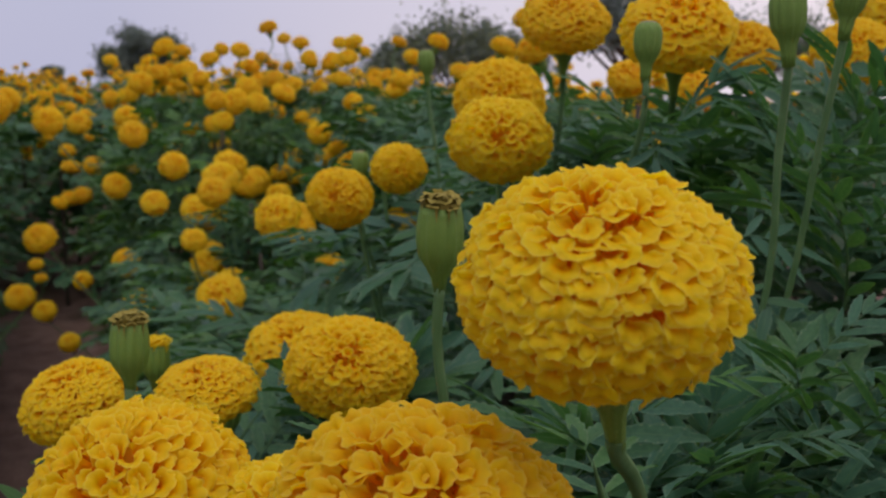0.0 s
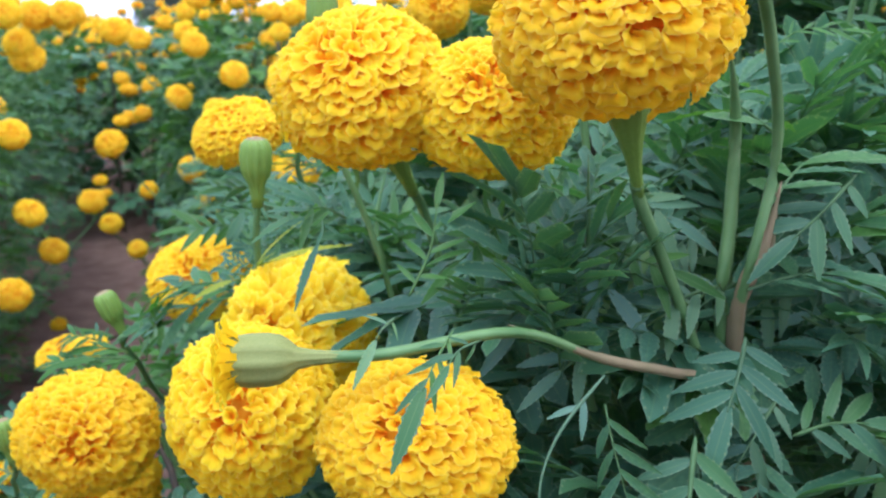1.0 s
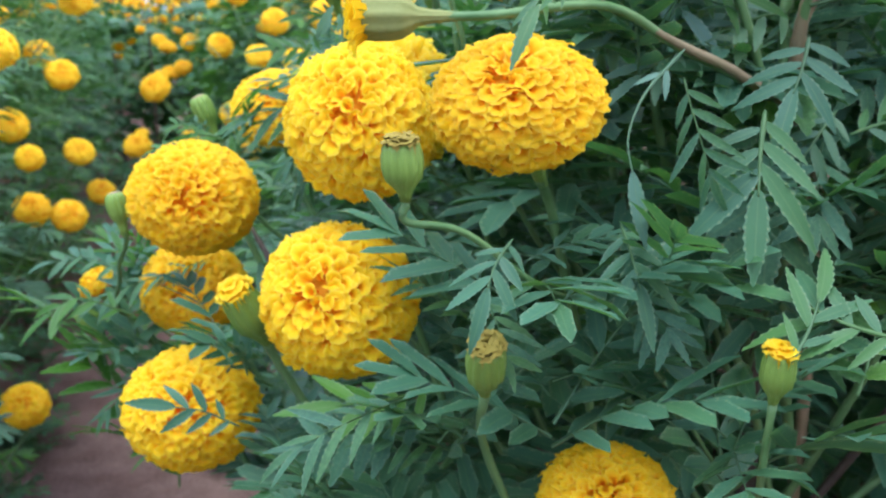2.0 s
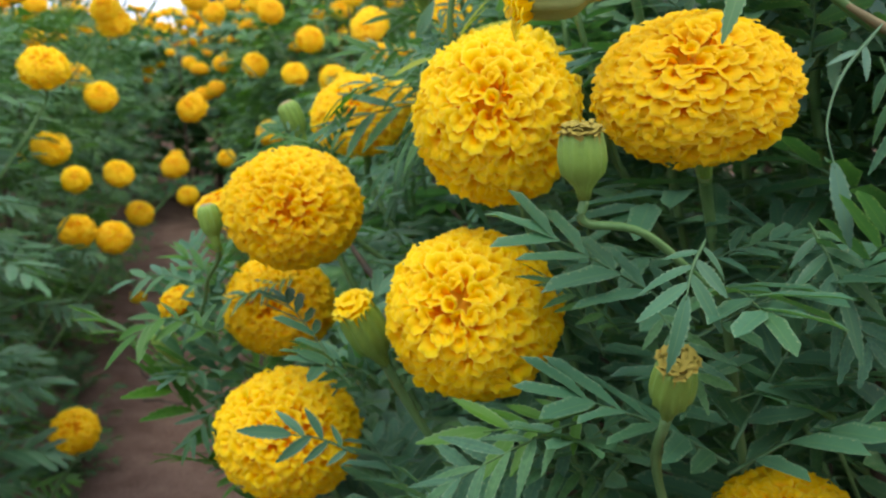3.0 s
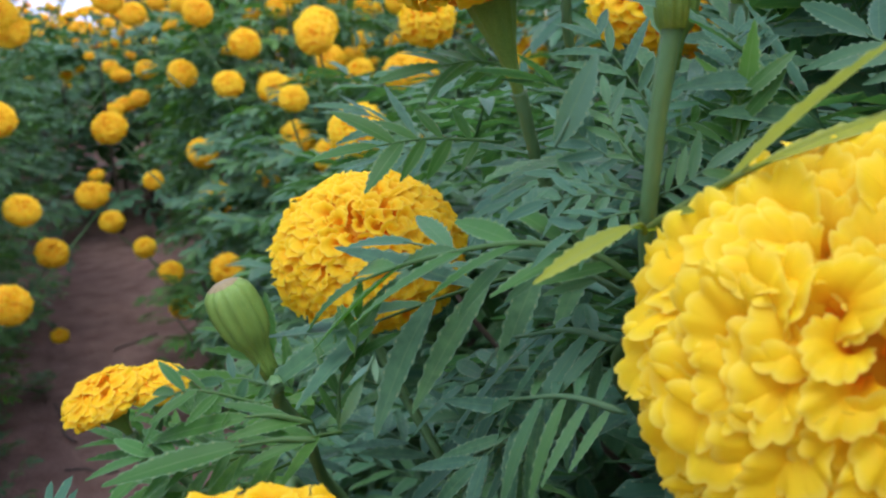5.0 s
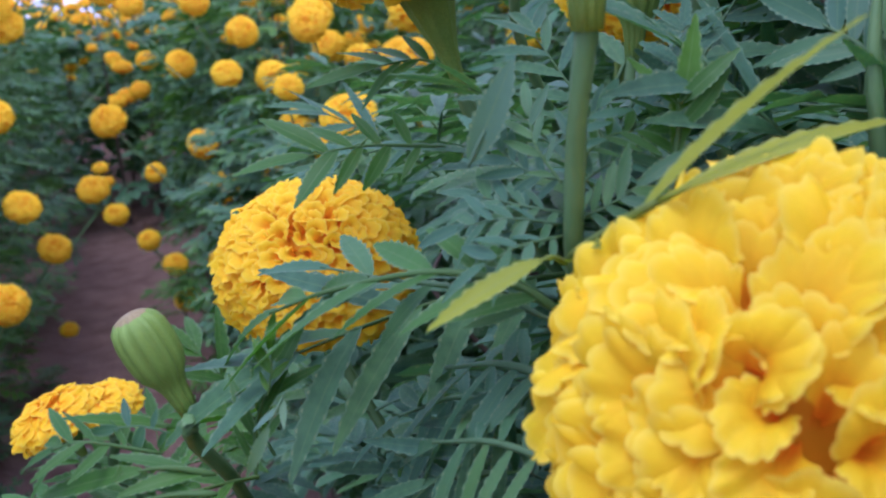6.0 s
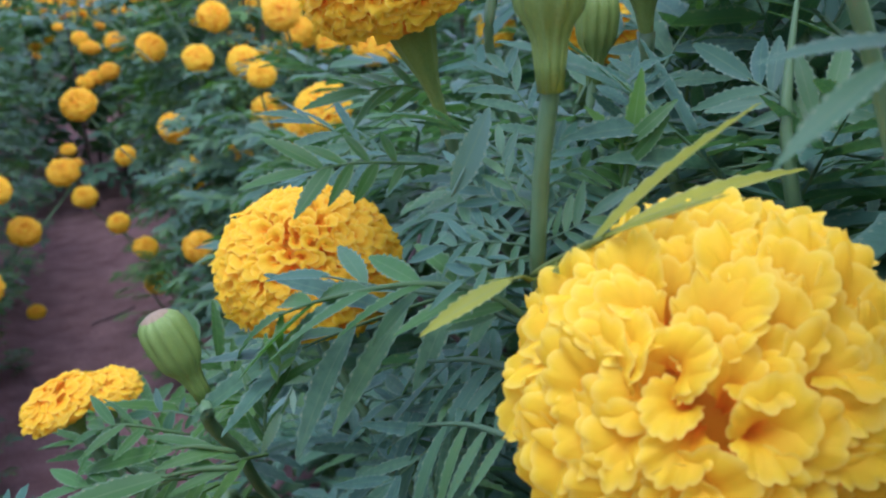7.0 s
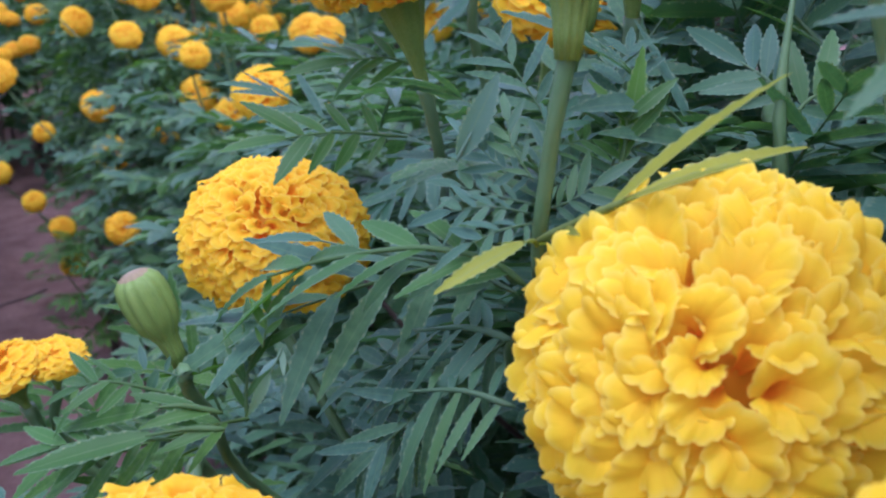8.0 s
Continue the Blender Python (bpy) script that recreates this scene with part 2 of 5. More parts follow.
# ---- flower heads, buds and leaves ----
def head_mesh(name, seed, count, rows, cols, reach=118.0, dense=0.28, wide=1.3, open_by=(70, 130), lobes=(5.0, 8.0), frill=1.0, flare=0.52, lean=0.20, core_n=12, tall=0.27, curl=0.10):
    """A double flower head of radius 1 about its middle, its eye along +z: funnel-shaped florets in a golden spiral,
    each open towards the eye, its rim spreading on the far side into a ruffled, lobed fan."""
    r = random.Random(seed)
    verts, faces, uvs = [], [], []
    cell = math.sqrt(2 * (1 - math.cos(radians(reach))) / count)
    for i in range(count):
        f = (i + 0.5) / count
        f *= 1 - dense + dense * f
        theta = math.acos(1 - f * (1 - math.cos(radians(reach)))) + r.uniform(-0.32, 0.32) * cell
        phi = i * 2.399963 + r.uniform(-0.32, 0.32) * cell / max(0.2, math.sin(theta))
        st, ct, sp, cp = math.sin(theta), math.cos(theta), math.sin(phi), math.cos(phi)
        nrm, tan, rnd = np.array((st * cp, st * sp, ct)), np.array((ct * cp, ct * sp, -st)), np.array((-sp, cp, 0.0))
        up = nrm + tan * (lean * min(1.0, 0.3 + theta) * r.uniform(0.4, 1.0) + r.uniform(-0.26, 0.26)) + rnd * r.uniform(-0.34, 0.34)
        up /= np.linalg.norm(up)
        side = np.cross(up, tan)
        side /= np.linalg.norm(side)
        ahead = np.cross(side, up)
        young = 0.74 + 0.26 * min(1.0, theta / 0.6)
        rim = cell * wide * young * r.uniform(0.86, 1.18)
        high = tall * r.uniform(0.9, 1.1)
        top = 0.965 + r.uniform(-0.045, 0.03)
        gap = radians(r.uniform(*open_by))
        turn = r.uniform(-0.8, 0.8) * (1 if theta > 0.4 else 2.8)
        n1, p1, n2, p2 = r.uniform(*lobes), r.uniform(0, 6.28), r.uniform(*lobes) * 0.5, r.uniform(0, 6.28)
        oval, bow = r.uniform(0.74, 1.0), r.uniform(0.5, 1.5)
        foot = nrm * (top - high)
        start = len(verts)
        for c in range(cols):
            x = 2 * c / (cols - 1) - 1
            ang = turn + x * (math.pi - gap / 2)
            out = ahead * math.cos(ang) * oval + side * math.sin(ang)
            fine, broad = 2 * math.sqrt(abs(math.sin(0.5 * n1 * ang + p1))) - 1.3, math.sin(n2 * ang + p2)
            fan = 0.50 + 0.50 * math.cos(x * 2.0)
            for q in range(rows):
                s = (q / (rows - 1)) ** 0.8
                e = max(0.0, (s - 0.42) / 0.58)
                rad = rim * (0.16 + 0.44 * s + flare * fan * e ** 1.5 + 0.085 * frill * fine * e ** 4)
                h = high * (math.sin(1.5 * s) * (1 - 0.32 * abs(x) ** 3) - curl * bow * e ** 2) \
                    + rim * frill * (0.09 * broad * e ** 1.5 + 0.065 * fine * e ** 5)
                verts.append(foot + up * h + out * rad)
                uvs.append(((x + 1) / 2 + i * 1.37, s))
        for c in range(cols - 1):
            for q in range(rows - 1):
                k = start + c * rows + q
                faces.append((k, k + rows, k + rows + 1, k + 1))
    # the hidden core that the florets grow from
    core, n = len(verts), core_n
    size = 0.97 - tall * 0.85
    for q in range(7):
        t = math.pi * q / 6
        for c in range(n):
            p = 2 * math.pi * c / n
            verts.append(np.array((size * math.sin(t) * math.cos(p), size * math.sin(t) * math.sin(p), size * math.cos(t) - 0.03)))
            uvs.append((0.5, 0.25))
    for q in range(6):
        for c in range(n):
            k, k2 = core + q * n + c, core + q * n + (c + 1) % n
            faces.append((k, k2, k2 + n, k + n))
    verts = np.array(verts)
    verts = verts / np.percentile(np.linalg.norm(verts, axis=1), 97.2)
    return mesh_of(name, verts, faces, [PETAL], uvs)


HEADS = [head_mesh("full_head", 11 + k, 420, 6, 22, wide=1.55, lobes=(7.0, 12.0), frill=1.35) for k in range(4)]
FRILLY = head_mesh("frilly_head", 31, 260, 9, 72, 122.0, 0.5, 1.7, (120, 190), (12.0, 19.0), 1.15, 0.95, 0.25, tall=0.36, curl=0.04)
MEDIUM = [head_mesh("full_head", 21 + k, 320, 6, 15, wide=1.5, lobes=(6.0, 9.0), frill=1.3) for k in range(2)]
FLAT = head_mesh("half_open_head", 42, 75, 6, 18, 96.0, 0.2, 1.5, lobes=(6.0, 9.0), frill=1.6, flare=0.7)
MIDS = [head_mesh("field_head", 51 + k, 130, 5, 8, 118.0, 0.28, 1.4, lobes=(3.5, 5.0), frill=1.3) for k in range(4)]
FARS = [head_mesh("distant_head", 61 + k, 16, 3, 4, 112.0, 0.28, 1.3, lobes=(1.0, 1.6), core_n=6) for k in range(3)]


def ribbed(name, profile, ribs, mats, depth=0.06, sides=30, band=None):
    """A ribbed cup turned about z: profile rows are (radius, height)."""
    verts, faces, picks = [], [], []
    for i, (rad, h) in enumerate(profile):
        for k in range(sides):
            a = 2 * math.pi * k / sides
            q = rad * (1 + depth * math.cos(ribs * a))
            verts.append((q * math.cos(a), q * math.sin(a), h))
    for i in range(len(profile) - 1):
        for k in range(sides):
            a, b = i * sides + k, i * sides + (k + 1) % sides
            faces.append((a, b, b + sides, a + sides))
            picks.append(1 if band is not None and i >= band else 0)
    faces.append(tuple(range(sides))[::-1])
    faces.append(tuple(len(verts) - sides + k for k in range(sides)))
    picks += [0, 1 if band is not None else 0]
    return mesh_of(name, verts, faces, mats, picks=picks)


# the cup under a head of radius 1, and buds of width 1 whose foot is at the origin
CUP = ribbed("calyx", [(0.085, -2.4), (0.095, -2.1), (0.12, -1.8), (0.18, -1.5), (0.27, -1.22), (0.35, -0.95), (0.40, -0.75), (0.46, -0.55), (0.30, -0.50)], 9, [CALYX], 0.07, 27)
FAR_CUP = ribbed("calyx", [(0.12, -1.5), (0.30, -1.05), (0.42, -0.6)], 1, [CALYX], 0.0, 7)
BUD_SHUT = ribbed("bud", [(0.16, -0.9), (0.195, -0.5), (0.225, -0.24), (0.29, -0.05), (0.40, 0.12), (0.455, 0.35), (0.48, 0.65), (0.47, 0.95), (0.42, 1.15), (0.31, 1.28), (0.17, 1.35), (0.05, 1.36)],
                  11, [CALYX, BLUSH], 0.11, 44, 9)
BUD_NARROW = ribbed("bud", [(0.12, -0.5), (0.17, -0.2), (0.30, 0.05), (0.43, 0.25), (0.48, 0.6), (0.47, 0.95), (0.43, 1.2), (0.40, 1.36), (0.36, 1.35), (0.30, 1.2)],
                    11, [CALYX], 0.07, 44)

BUD_FADED = ribbed("bud", [(0.085, -1.7), (0.11, -1.1), (0.15, -0.55), (0.21, -0.2), (0.36, 0.0), (0.46, 0.2), (0.50, 0.5), (0.50, 0.9), (0.47, 1.15), (0.44, 1.32), (0.38, 1.30), (0.32, 1.1)],
                   9, [FADED], 0.06, 36)


def tip_mesh(name, seed, count, spread, mat):
    """Florets standing in the mouth of an opening bud."""
    r = random.Random(seed)
    verts, faces, uvs = [], [], []
    for i in range(count):
        f = math.sqrt((i + 0.5) / count)
        phi = i * 2.399963
        rad = 0.42 * f
        k = len(verts)
        lean = spread * f
        top = 1.42 + 0.22 * (1 - f * f) + r.uniform(-0.06, 0.08)
        wide = 0.13
        for a, (h, o) in enumerate(((1.0, 0.0), (top - 0.08, lean * 0.5), (top, lean), (top - 0.02, lean + 0.10))):
            for x in (-1, 0, 1):
                rr = rad + o + (0.02 if x else 0)
                w = x * wide * (0.5 + 0.2 * a)
                verts.append((rr * math.cos(phi) - w * math.sin(phi), rr * math.sin(phi) + w * math.cos(phi), h + 0.04 * math.sin(9 * x + i) * a / 3))
                uvs.append(((x + 1) / 2 + i, 0.5 + a / 6))
        for a in range(3):
            for c in range(2):
                q = k + a * 3 + c
                faces.append((q, q + 1, q + 4, q + 3))
    return mesh_of(name, verts, faces, [mat], uvs)


TIP_YELLOW = tip_mesh("floret_tuft", 3, 46, 0.03, PETAL)
TIP_BROWN = tip_mesh("withered_tuft", 4, 46, -0.02, WITHERED)
TIP_WILD = tip_mesh("drooping_tuft", 5, 60, 0.42, PETAL)


def leaflet(made, r, root, ahead, side, face, length, wide, stations, fold):
    """Adds one toothed leaflet to made (vertices, faces, uvs): a narrow ellipse, keeled along its rib and bowed towards its tip."""
    verts, faces, uvs = made
    k, curl, roll = len(verts), r.uniform(0.03, 0.26), r.uniform(-0.5, 0.5)
    tooth = 0.38 * length / stations
    for i in range(stations + 1):
        t = i / stations
        body = math.sin(math.pi * min(1.0, 0.04 + 0.96 * t) ** 0.84) ** 0.8 if t < 1 else 0.0
        w = max(0.03, body * (1.08 if i % 2 else 0.86)) * wide * 0.5
        mid = root + ahead * (length * t) - face * (curl * length * t * t)
        lift = face * (fold * w)
        skew = face * (roll * t * w)
        step = ahead * (tooth if i % 2 else 0.0)
        verts.extend((mid - side * w + lift + skew + step, mid, mid + side * w + lift - skew + step))
        uvs.extend(((0.0, t), (0.5, t), (1.0, t)))
    for i in range(stations):
        for c in (0, 1):
            q = k + 3 * i + c
            faces.append((q, q + 1, q + 4, q + 3))


def leaf_shape(seed, pairs, stations, arch, slim=1.0, fold=0.25, spread=52.0, ribs=8):
    """A pinnate leaf of length 1 along +y, face up +z: toothed leaflets in pairs along an arching rib."""
    r = random.Random(seed)
    made = verts, faces, uvs = [], [], []

    def rib(y):
        return np.array((0.03 * math.sin(3 * y + seed), y * (1 - 0.12 * arch * y), 0.10 * y - arch * 0.34 * y * y))

    for p in range(pairs):
        y = 0.14 + 0.76 * p / (pairs - 1)
        size = 0.46 * (0.52 + 0.58 * math.sin(math.pi * (0.12 + 0.66 * p / (pairs - 1))))
        for hand in (-1, 1):
            a = radians(spread - 14 * p / pairs + r.uniform(-8, 8))
            at = rib(y + 0.02 * hand)
            ahead = np.array((hand * math.sin(a), math.cos(a), r.uniform(-0.2, 0.14) - 0.30 * arch * y))
            ahead /= np.linalg.norm(ahead)
            face = np.array((-hand * 0.15 + r.uniform(-0.35, 0.35), 0.25 * arch * y, 1.0))
            face -= ahead * (face @ ahead)
            face /= np.linalg.norm(face)
            leaflet(made, r, at, ahead, np.cross(ahead, face), face, size * r.uniform(0.86, 1.1), 0.105 * slim * r.uniform(0.85, 1.2), stations, fold)
    at, end = rib(0.9), rib(0.96) - rib(0.9)
    ahead = end / np.linalg.norm(end)
    face = np.array((0, 0.3 * arch, 1.0))
    face -= ahead * (face @ ahead)
    face /= np.linalg.norm(face)
    leaflet(made, r, at, ahead, np.cross(ahead, face), face, 0.40, 0.105 * slim, stations, fold)
    # the rib itself
    k, n = len(verts), ribs
    for i in range(n + 1 if n else 0):
        c = rib(0.94 * i / n)
        w = 0.013 * (1 - 0.7 * i / n)
        for a in (0, 120, 240):
            verts.append(c + np.array((math.cos(radians(a)) * w, 0, math.sin(radians(a)) * w)))
            uvs.append((0.5, 0.5))
    for i in range(n):
        for c in range(3):
            q, q2 = k + 3 * i + c, k + 3 * i + (c + 1) % 3
            faces.append((q, q2, q2 + 3, q + 3))
    return verts, faces, uvs


def frond_mesh(points, face, pairs, length, mat, wide=0.23, spread=(64, 34), droop=0.1, seed=1, end=1.0):
    """A pinnate leaf on a rib with a known course: leaflets of that length in metres, shorter at the foot."""
    r = random.Random(seed)
    made = verts, faces, uvs = [], [], []
    line = [np.array(q) for q in bend(points, 8)]
    n = len(line) - 1
    up = np.array(Vector(face).normalized())
    for p in range(pairs + 1):
        f = (0.16 + 0.80 * p / pairs) if pairs else 0.1
        i = max(1, min(n - 1, round(f * n)))
        along = line[i + 1] - line[i - 1]
        along /= np.linalg.norm(along)
        side = np.cross(along, up)
        side /= np.linalg.norm(side)
        nrm = np.cross(side, along)
        size = length * (0.45 + 0.55 * min(1.0, 1.25 * f)) if pairs else length
        for hand in ((-1, 1) if p < pairs else (0,)):
            a = radians(spread[0] + (spread[1] - spread[0]) * f + r.uniform(-7, 7)) * hand
            ahead = along * math.cos(a) + side * math.sin(a) - nrm * (droop + r.uniform(-0.12, 0.12))
            ahead /= np.linalg.norm(ahead)
            own = nrm + side * r.uniform(-0.3, 0.3)
            own -= ahead * (own @ ahead)
            own /= np.linalg.norm(own)
            long = size * r.uniform(0.88, 1.1) * (end if hand == 0 else 1.0)
            leaflet(made, r, line[i] + along * 0.0012 * hand, ahead, np.cross(ahead, own), own, long, wide * long * r.uniform(0.9, 1.12), 18, 0.28)
    k = len(verts)
    rad = min(0.0010, 0.032 * length)
    v, f = tube(line, [rad * (1 - 0.65 * i / n) * min(1.0, 0.4 + 0.3 * i) for i in range(n + 1)], 6)
    verts += [np.array(q) for q in v]
    uvs += [(0.5, 0.5)] * len(v)
    faces += [tuple(q + k for q in g) for g in f]
    return mesh_of("leaf", verts, faces, [mat], uvs)


def leaf_mesh(mat, *shape):
    v, f, u = leaf_shape(*shape)
    return mesh_of("leaf", v, f, [mat], u)


LEAVES = [leaf_mesh(LEAF, s, 5, 10, a, w, 0.25, sp) for s, a, w, sp in ((1, 0.55, 0.95, 54), (2, 0.95, 1.0, 58), (3, 0.25, 0.85, 48), (4, 0.75, 1.1, 60), (5, 1.2, 0.8, 46))]
BROAD = leaf_mesh(LEAF, 8, 4, 14, 0.45, 1.65, 0.2, 60)
SLIM = leaf_mesh(LEAF, 9, 5, 18, 0.7, 0.74, 0.3, 46)
FRESH = [leaf_mesh(FRESH_LEAF, 10 + k, 4, 14, 0.5 + 0.3 * k, 1.0, 0.3, 52) for k in range(2)] + [leaf_mesh(FRESH_LEAF, 9, 5, 18, 0.7, 0.76, 0.3, 46)]
MID_LEAVES = [leaf_shape(15 + s, 5, 4, 0.3 + 0.3 * s, 1.1, 0.25, 52, 3) for s in range(3)]
FIELD_LEAVES = [leaf_shape(20 + s, 4, 2, 0.4 + 0.3 * s, 1.3, 0.2, 52, 0) for s in range(3)]
FAR_LEAVES = [leaf_shape(30 + s, 3, 2, 0.4 + 0.3 * s, 2.2, 0.2, 54, 0) for s in range(2)]


def leaf_pose(base, tip, face):
    """The pose that lays a unit leaf from base towards tip, its upper side towards face."""
    y = (Vector(tip) - Vector(base))
    size = y.length
    y.normalize()
    x = y.cross(Vector(face)).normalized()
    z = x.cross(y)
    m = Matrix((x, y, z)).transposed().to_4x4()
    m.translation = base
    return m @ Matrix.Diagonal((size, size, size, 1))


def many_leaves(name, poses, shapes, mat):
    """One mesh of many leaves."""
    vs, fs, us, k = [], [], [], 0
    packed = [(np.array(v), np.array(f, dtype=object), u) for v, f, u in shapes]
    for i, m in enumerate(poses):
        v, f, u = packed[i % len(packed)]
        a = np.array(m)
        vs.append(v @ a[:3, :3].T + a[:3, 3])
        fs.extend(tuple(q + k for q in face) for face in f)
        us.extend(u)
        k += len(v)
    return mesh_of(name, np.concatenate(vs), fs, [mat], us)


# ---- the rows of the field: u runs along the furrow, v across it ----
ALONG, ACROSS, START = Vector((-0.41, 0.912, 0)), Vector((0.912, 0.41, 0)), Vector((-0.2, 0.0, 0))


def spot(u, v, z=0.0):
    return START + ALONG * u + ACROSS * v + Vector((0, 0, z))


def uv_of(p):
    q = Vector(p) - START
    return q.dot(ALONG), q.dot(ACROSS)


BEDS = (-3.6, -3.05, -2.45, -1.85, -1.2, -0.58, 0.42, 0.98, 1.6, 2.2)


def ground_height(u, v):
    bed = max(math.exp(-((v - b) / 0.24) ** 2) for b in BEDS) if -4.2 < v < 4.2 else 0.0
    rough = 0.012 * noise.noise((u * 3.1, v * 3.1, 0)) + 0.006 * noise.noise((u * 11, v * 11, 2))
    near = 1.0 if -3 < u < 14 else 0.0
    return 0.065 * bed * near + (rough * near if abs(v) < 3 else 0.0) - 0.01


def build_ground():
    us = [-400, -120, -40, -12, -5, -3] + [-2 + 0.07 * i for i in range(120)] + [6.6, 7, 7.5, 8, 9, 10, 12, 14, 18, 25, 40, 80, 160, 400, 900]
    vs = [-900, -300, -100, -40, -15, -8, -5.5] + [-4.2 + 0.1 * i for i in range(36)] + [-0.6 + 0.04 * i for i in range(30)] \
        + [0.6 + 0.12 * i for i in range(30)] + [4.5, 6, 9, 16, 40, 100, 300, 900]
    verts = [spot(u, v, ground_height(u, v)) for u in us for v in vs]
    n = len(vs)
    faces = [(i * n + j, i * n + j + 1, (i + 1) * n + j + 1, (i + 1) * n + j) for i in range(len(us) - 1) for j in range(n - 1)]
    g = new("ground", mesh_of("ground", verts, [f[::-1] for f in faces], [SOIL]))
    tagged(g, "bare reddish-brown trodden soil between raised flower beds", "ground", kind="structure")


build_ground()


# ---- marigold plants ----
# open air over the furrow in front of some heads: middle, way out, half width, length
OPEN = [((-0.326, 0.436, 0.676), (0.15, -0.30, 0.13), 0.036, 0.5), ((-0.236, 0.40, 0.748), (0.06, -0.26, 0.07), 0.027, 0.5),
        ((-0.243, 0.329, 0.744), (0.08, -0.19, 0.07), 0.013, 0.3), ((-0.316, 0.335, 0.643), (0.16, -0.39, 0.12), 0.018, 0.3), ((-0.348, 0.377, 0.606), (0.19, -0.43, 0.15), 0.014, 0.3),
        ((-0.235, 0.332, 0.724), (0.08, -0.19, 0.09), 0.010, 0.3), ((-0.199, 0.586, 0.767), (0.2, -0.59, 0.2), 0.036, 0.3), ((-0.150, 0.310, 0.794), (-0.015, -0.14, 0.02), 0.038, 0.15),
        ((0.012, 0.213, 0.800), (-0.05, -0.29, 0.08), 0.016, 0.2), ((0.036, 0.222, 0.800), (-0.05, -0.29, 0.08), 0.016, 0.2),
        ((-0.118, 0.240, 0.764), (0, 0, 1), 0.022, 0.03)]


def open_air(p):
    for c, way, rad, length in OPEN:
        q, d = Vector(p) - Vector(c), Vector(way).normalized()
        t = q.dot(d)
        if -0.01 < t < length and (q - d * t).length < rad:
            return True
    return False


class Plant:
    def __init__(self, u, v, height, radius, label="leafy green marigold bush with yellow pompon flowers in a bed"):
        self.base = spot(u, v, ground_height(u, v) - 0.01)
        self.height, self.radius = height, radius
        self.root = tagged(new("marigold_plant"), label, "plant", "marigold bushes in rows")
        self.root.matrix_basis = Matrix.Translation(self.base)
        self.heads, self.known, self.rest, self.count, self.fronds = [], None, [], 0, 0
        self.r = random.Random(int(1000 * (u + 10) + 77 * (v + 10)))
        lean = Vector((self.r.uniform(-0.03, 0.03), self.r.uniform(-0.03, 0.03), 0))
        self.line = [Vector((0, 0, -0.02)), lean * 0.5 + Vector((0, 0, height * 0.3)), lean + Vector((0, 0, height * 0.62)), lean * 1.6 + Vector((0, 0, height * 0.9))]
        pts = bend(self.line, 5)
        part("main_stem", mesh_of("main_stem", *tube(pts, [0.010 - 0.007 * i / len(pts) for i in range(len(pts))], 7), [WOODY]), self.root, None, "brownish ribbed main stem")

    def stem_at(self, z):
        z = max(0.05, min(self.height * 0.88, z))
        f = z / (self.height * 0.9)
        lean = self.line[-1]
        return Vector((lean.x * f, lean.y * f, z))

    def stalk(self, owner, m, start, axis, via=(), thick=0.0022, mat=None, drop=0.26, full=True):
        """A stalk from the foot of a head or bud back to the main stem."""
        p = Vector(start)
        a = Vector(axis).normalized()
        pts = [p, p - a * (0.006 if via else 0.025)]
        if via:
            pts += [Vector(q) - self.base for q in via]
        else:
            foot = p - a * 0.03
            low = self.stem_at(p.z - drop)
            one, two = foot.lerp(low, 0.10), foot.lerp(low, 0.34)
            one.z, two.z = min(foot.z - 0.03, p.z - 0.07), p.z - 0.7 * drop
            pts += [one, two]
        if full:
            low = self.stem_at(pts[-1].z - 0.14)
            pts.append(low)
        line = bend(pts, 6)
        n = len(line)
        rad = [thick * (1.15 if i == 0 else 1.0 - 0.25 * i / n) for i in range(n)]
        s = part("stalk", mesh_of("stalk", *tube(line, rad, 12 if full else 6, 0.16 if full else 0.0), [mat or STEM]), owner)
        s.matrix_parent_inverse = m.inverted()
        return line

    def flower(self, at, size, face, squash, mesh, cup=CUP, thick=0.0024, label="", via=(), mat=None, tall=1.0, slim=1.0):
        c, rad = Vector(at) - self.base, size / 2000
        spin = self.r.uniform(0, 360)
        m = facing(c, face, spin if tall == 1.0 else 180 * (spin > 180), (rad, rad * tall, rad * squash))
        f = part("flower", mesh, self.root, m, label)
        part("calyx", cup, f, Matrix.Diagonal((slim, slim, 1, 1)))
        a = Vector(face).normalized()
        line = self.stalk(f, m, c - a * rad * squash * (2.2 if cup is CUP else 1.45), face, via, thick, mat, 0.26, cup is CUP)
        self.heads.append((c, a, rad))
        return line

    def bud(self, at, wide, axis, kind="shut", via=(), mat=None, label="", thin=1.0, long=1.0):
        c, w = Vector(at) - self.base, wide / 1000
        a = Vector(axis).normalized()
        foot = c - a * w * 0.6
        m = facing(foot, axis, self.r.uniform(0, 360), (w, w, w * long))
        b = part("bud", {"shut": BUD_SHUT, "wild": BUD_FADED}.get(kind, BUD_NARROW), self.root, m, label)
        if kind in ("yellow", "brown", "wild"):
            part("floret_tuft", {"yellow": TIP_YELLOW, "brown": TIP_BROWN, "wild": TIP_WILD}[kind], b, None,
                 "dull yellow fringe of unopened florets" if kind == "brown" else "yellow florets pushing out")
        line = self.stalk(b, m, foot - a * w * 0.4, axis, via, min(0.0020, w * 0.135) * thin, mat)
        self.heads.append((c, a, w * 0.6))
        return line

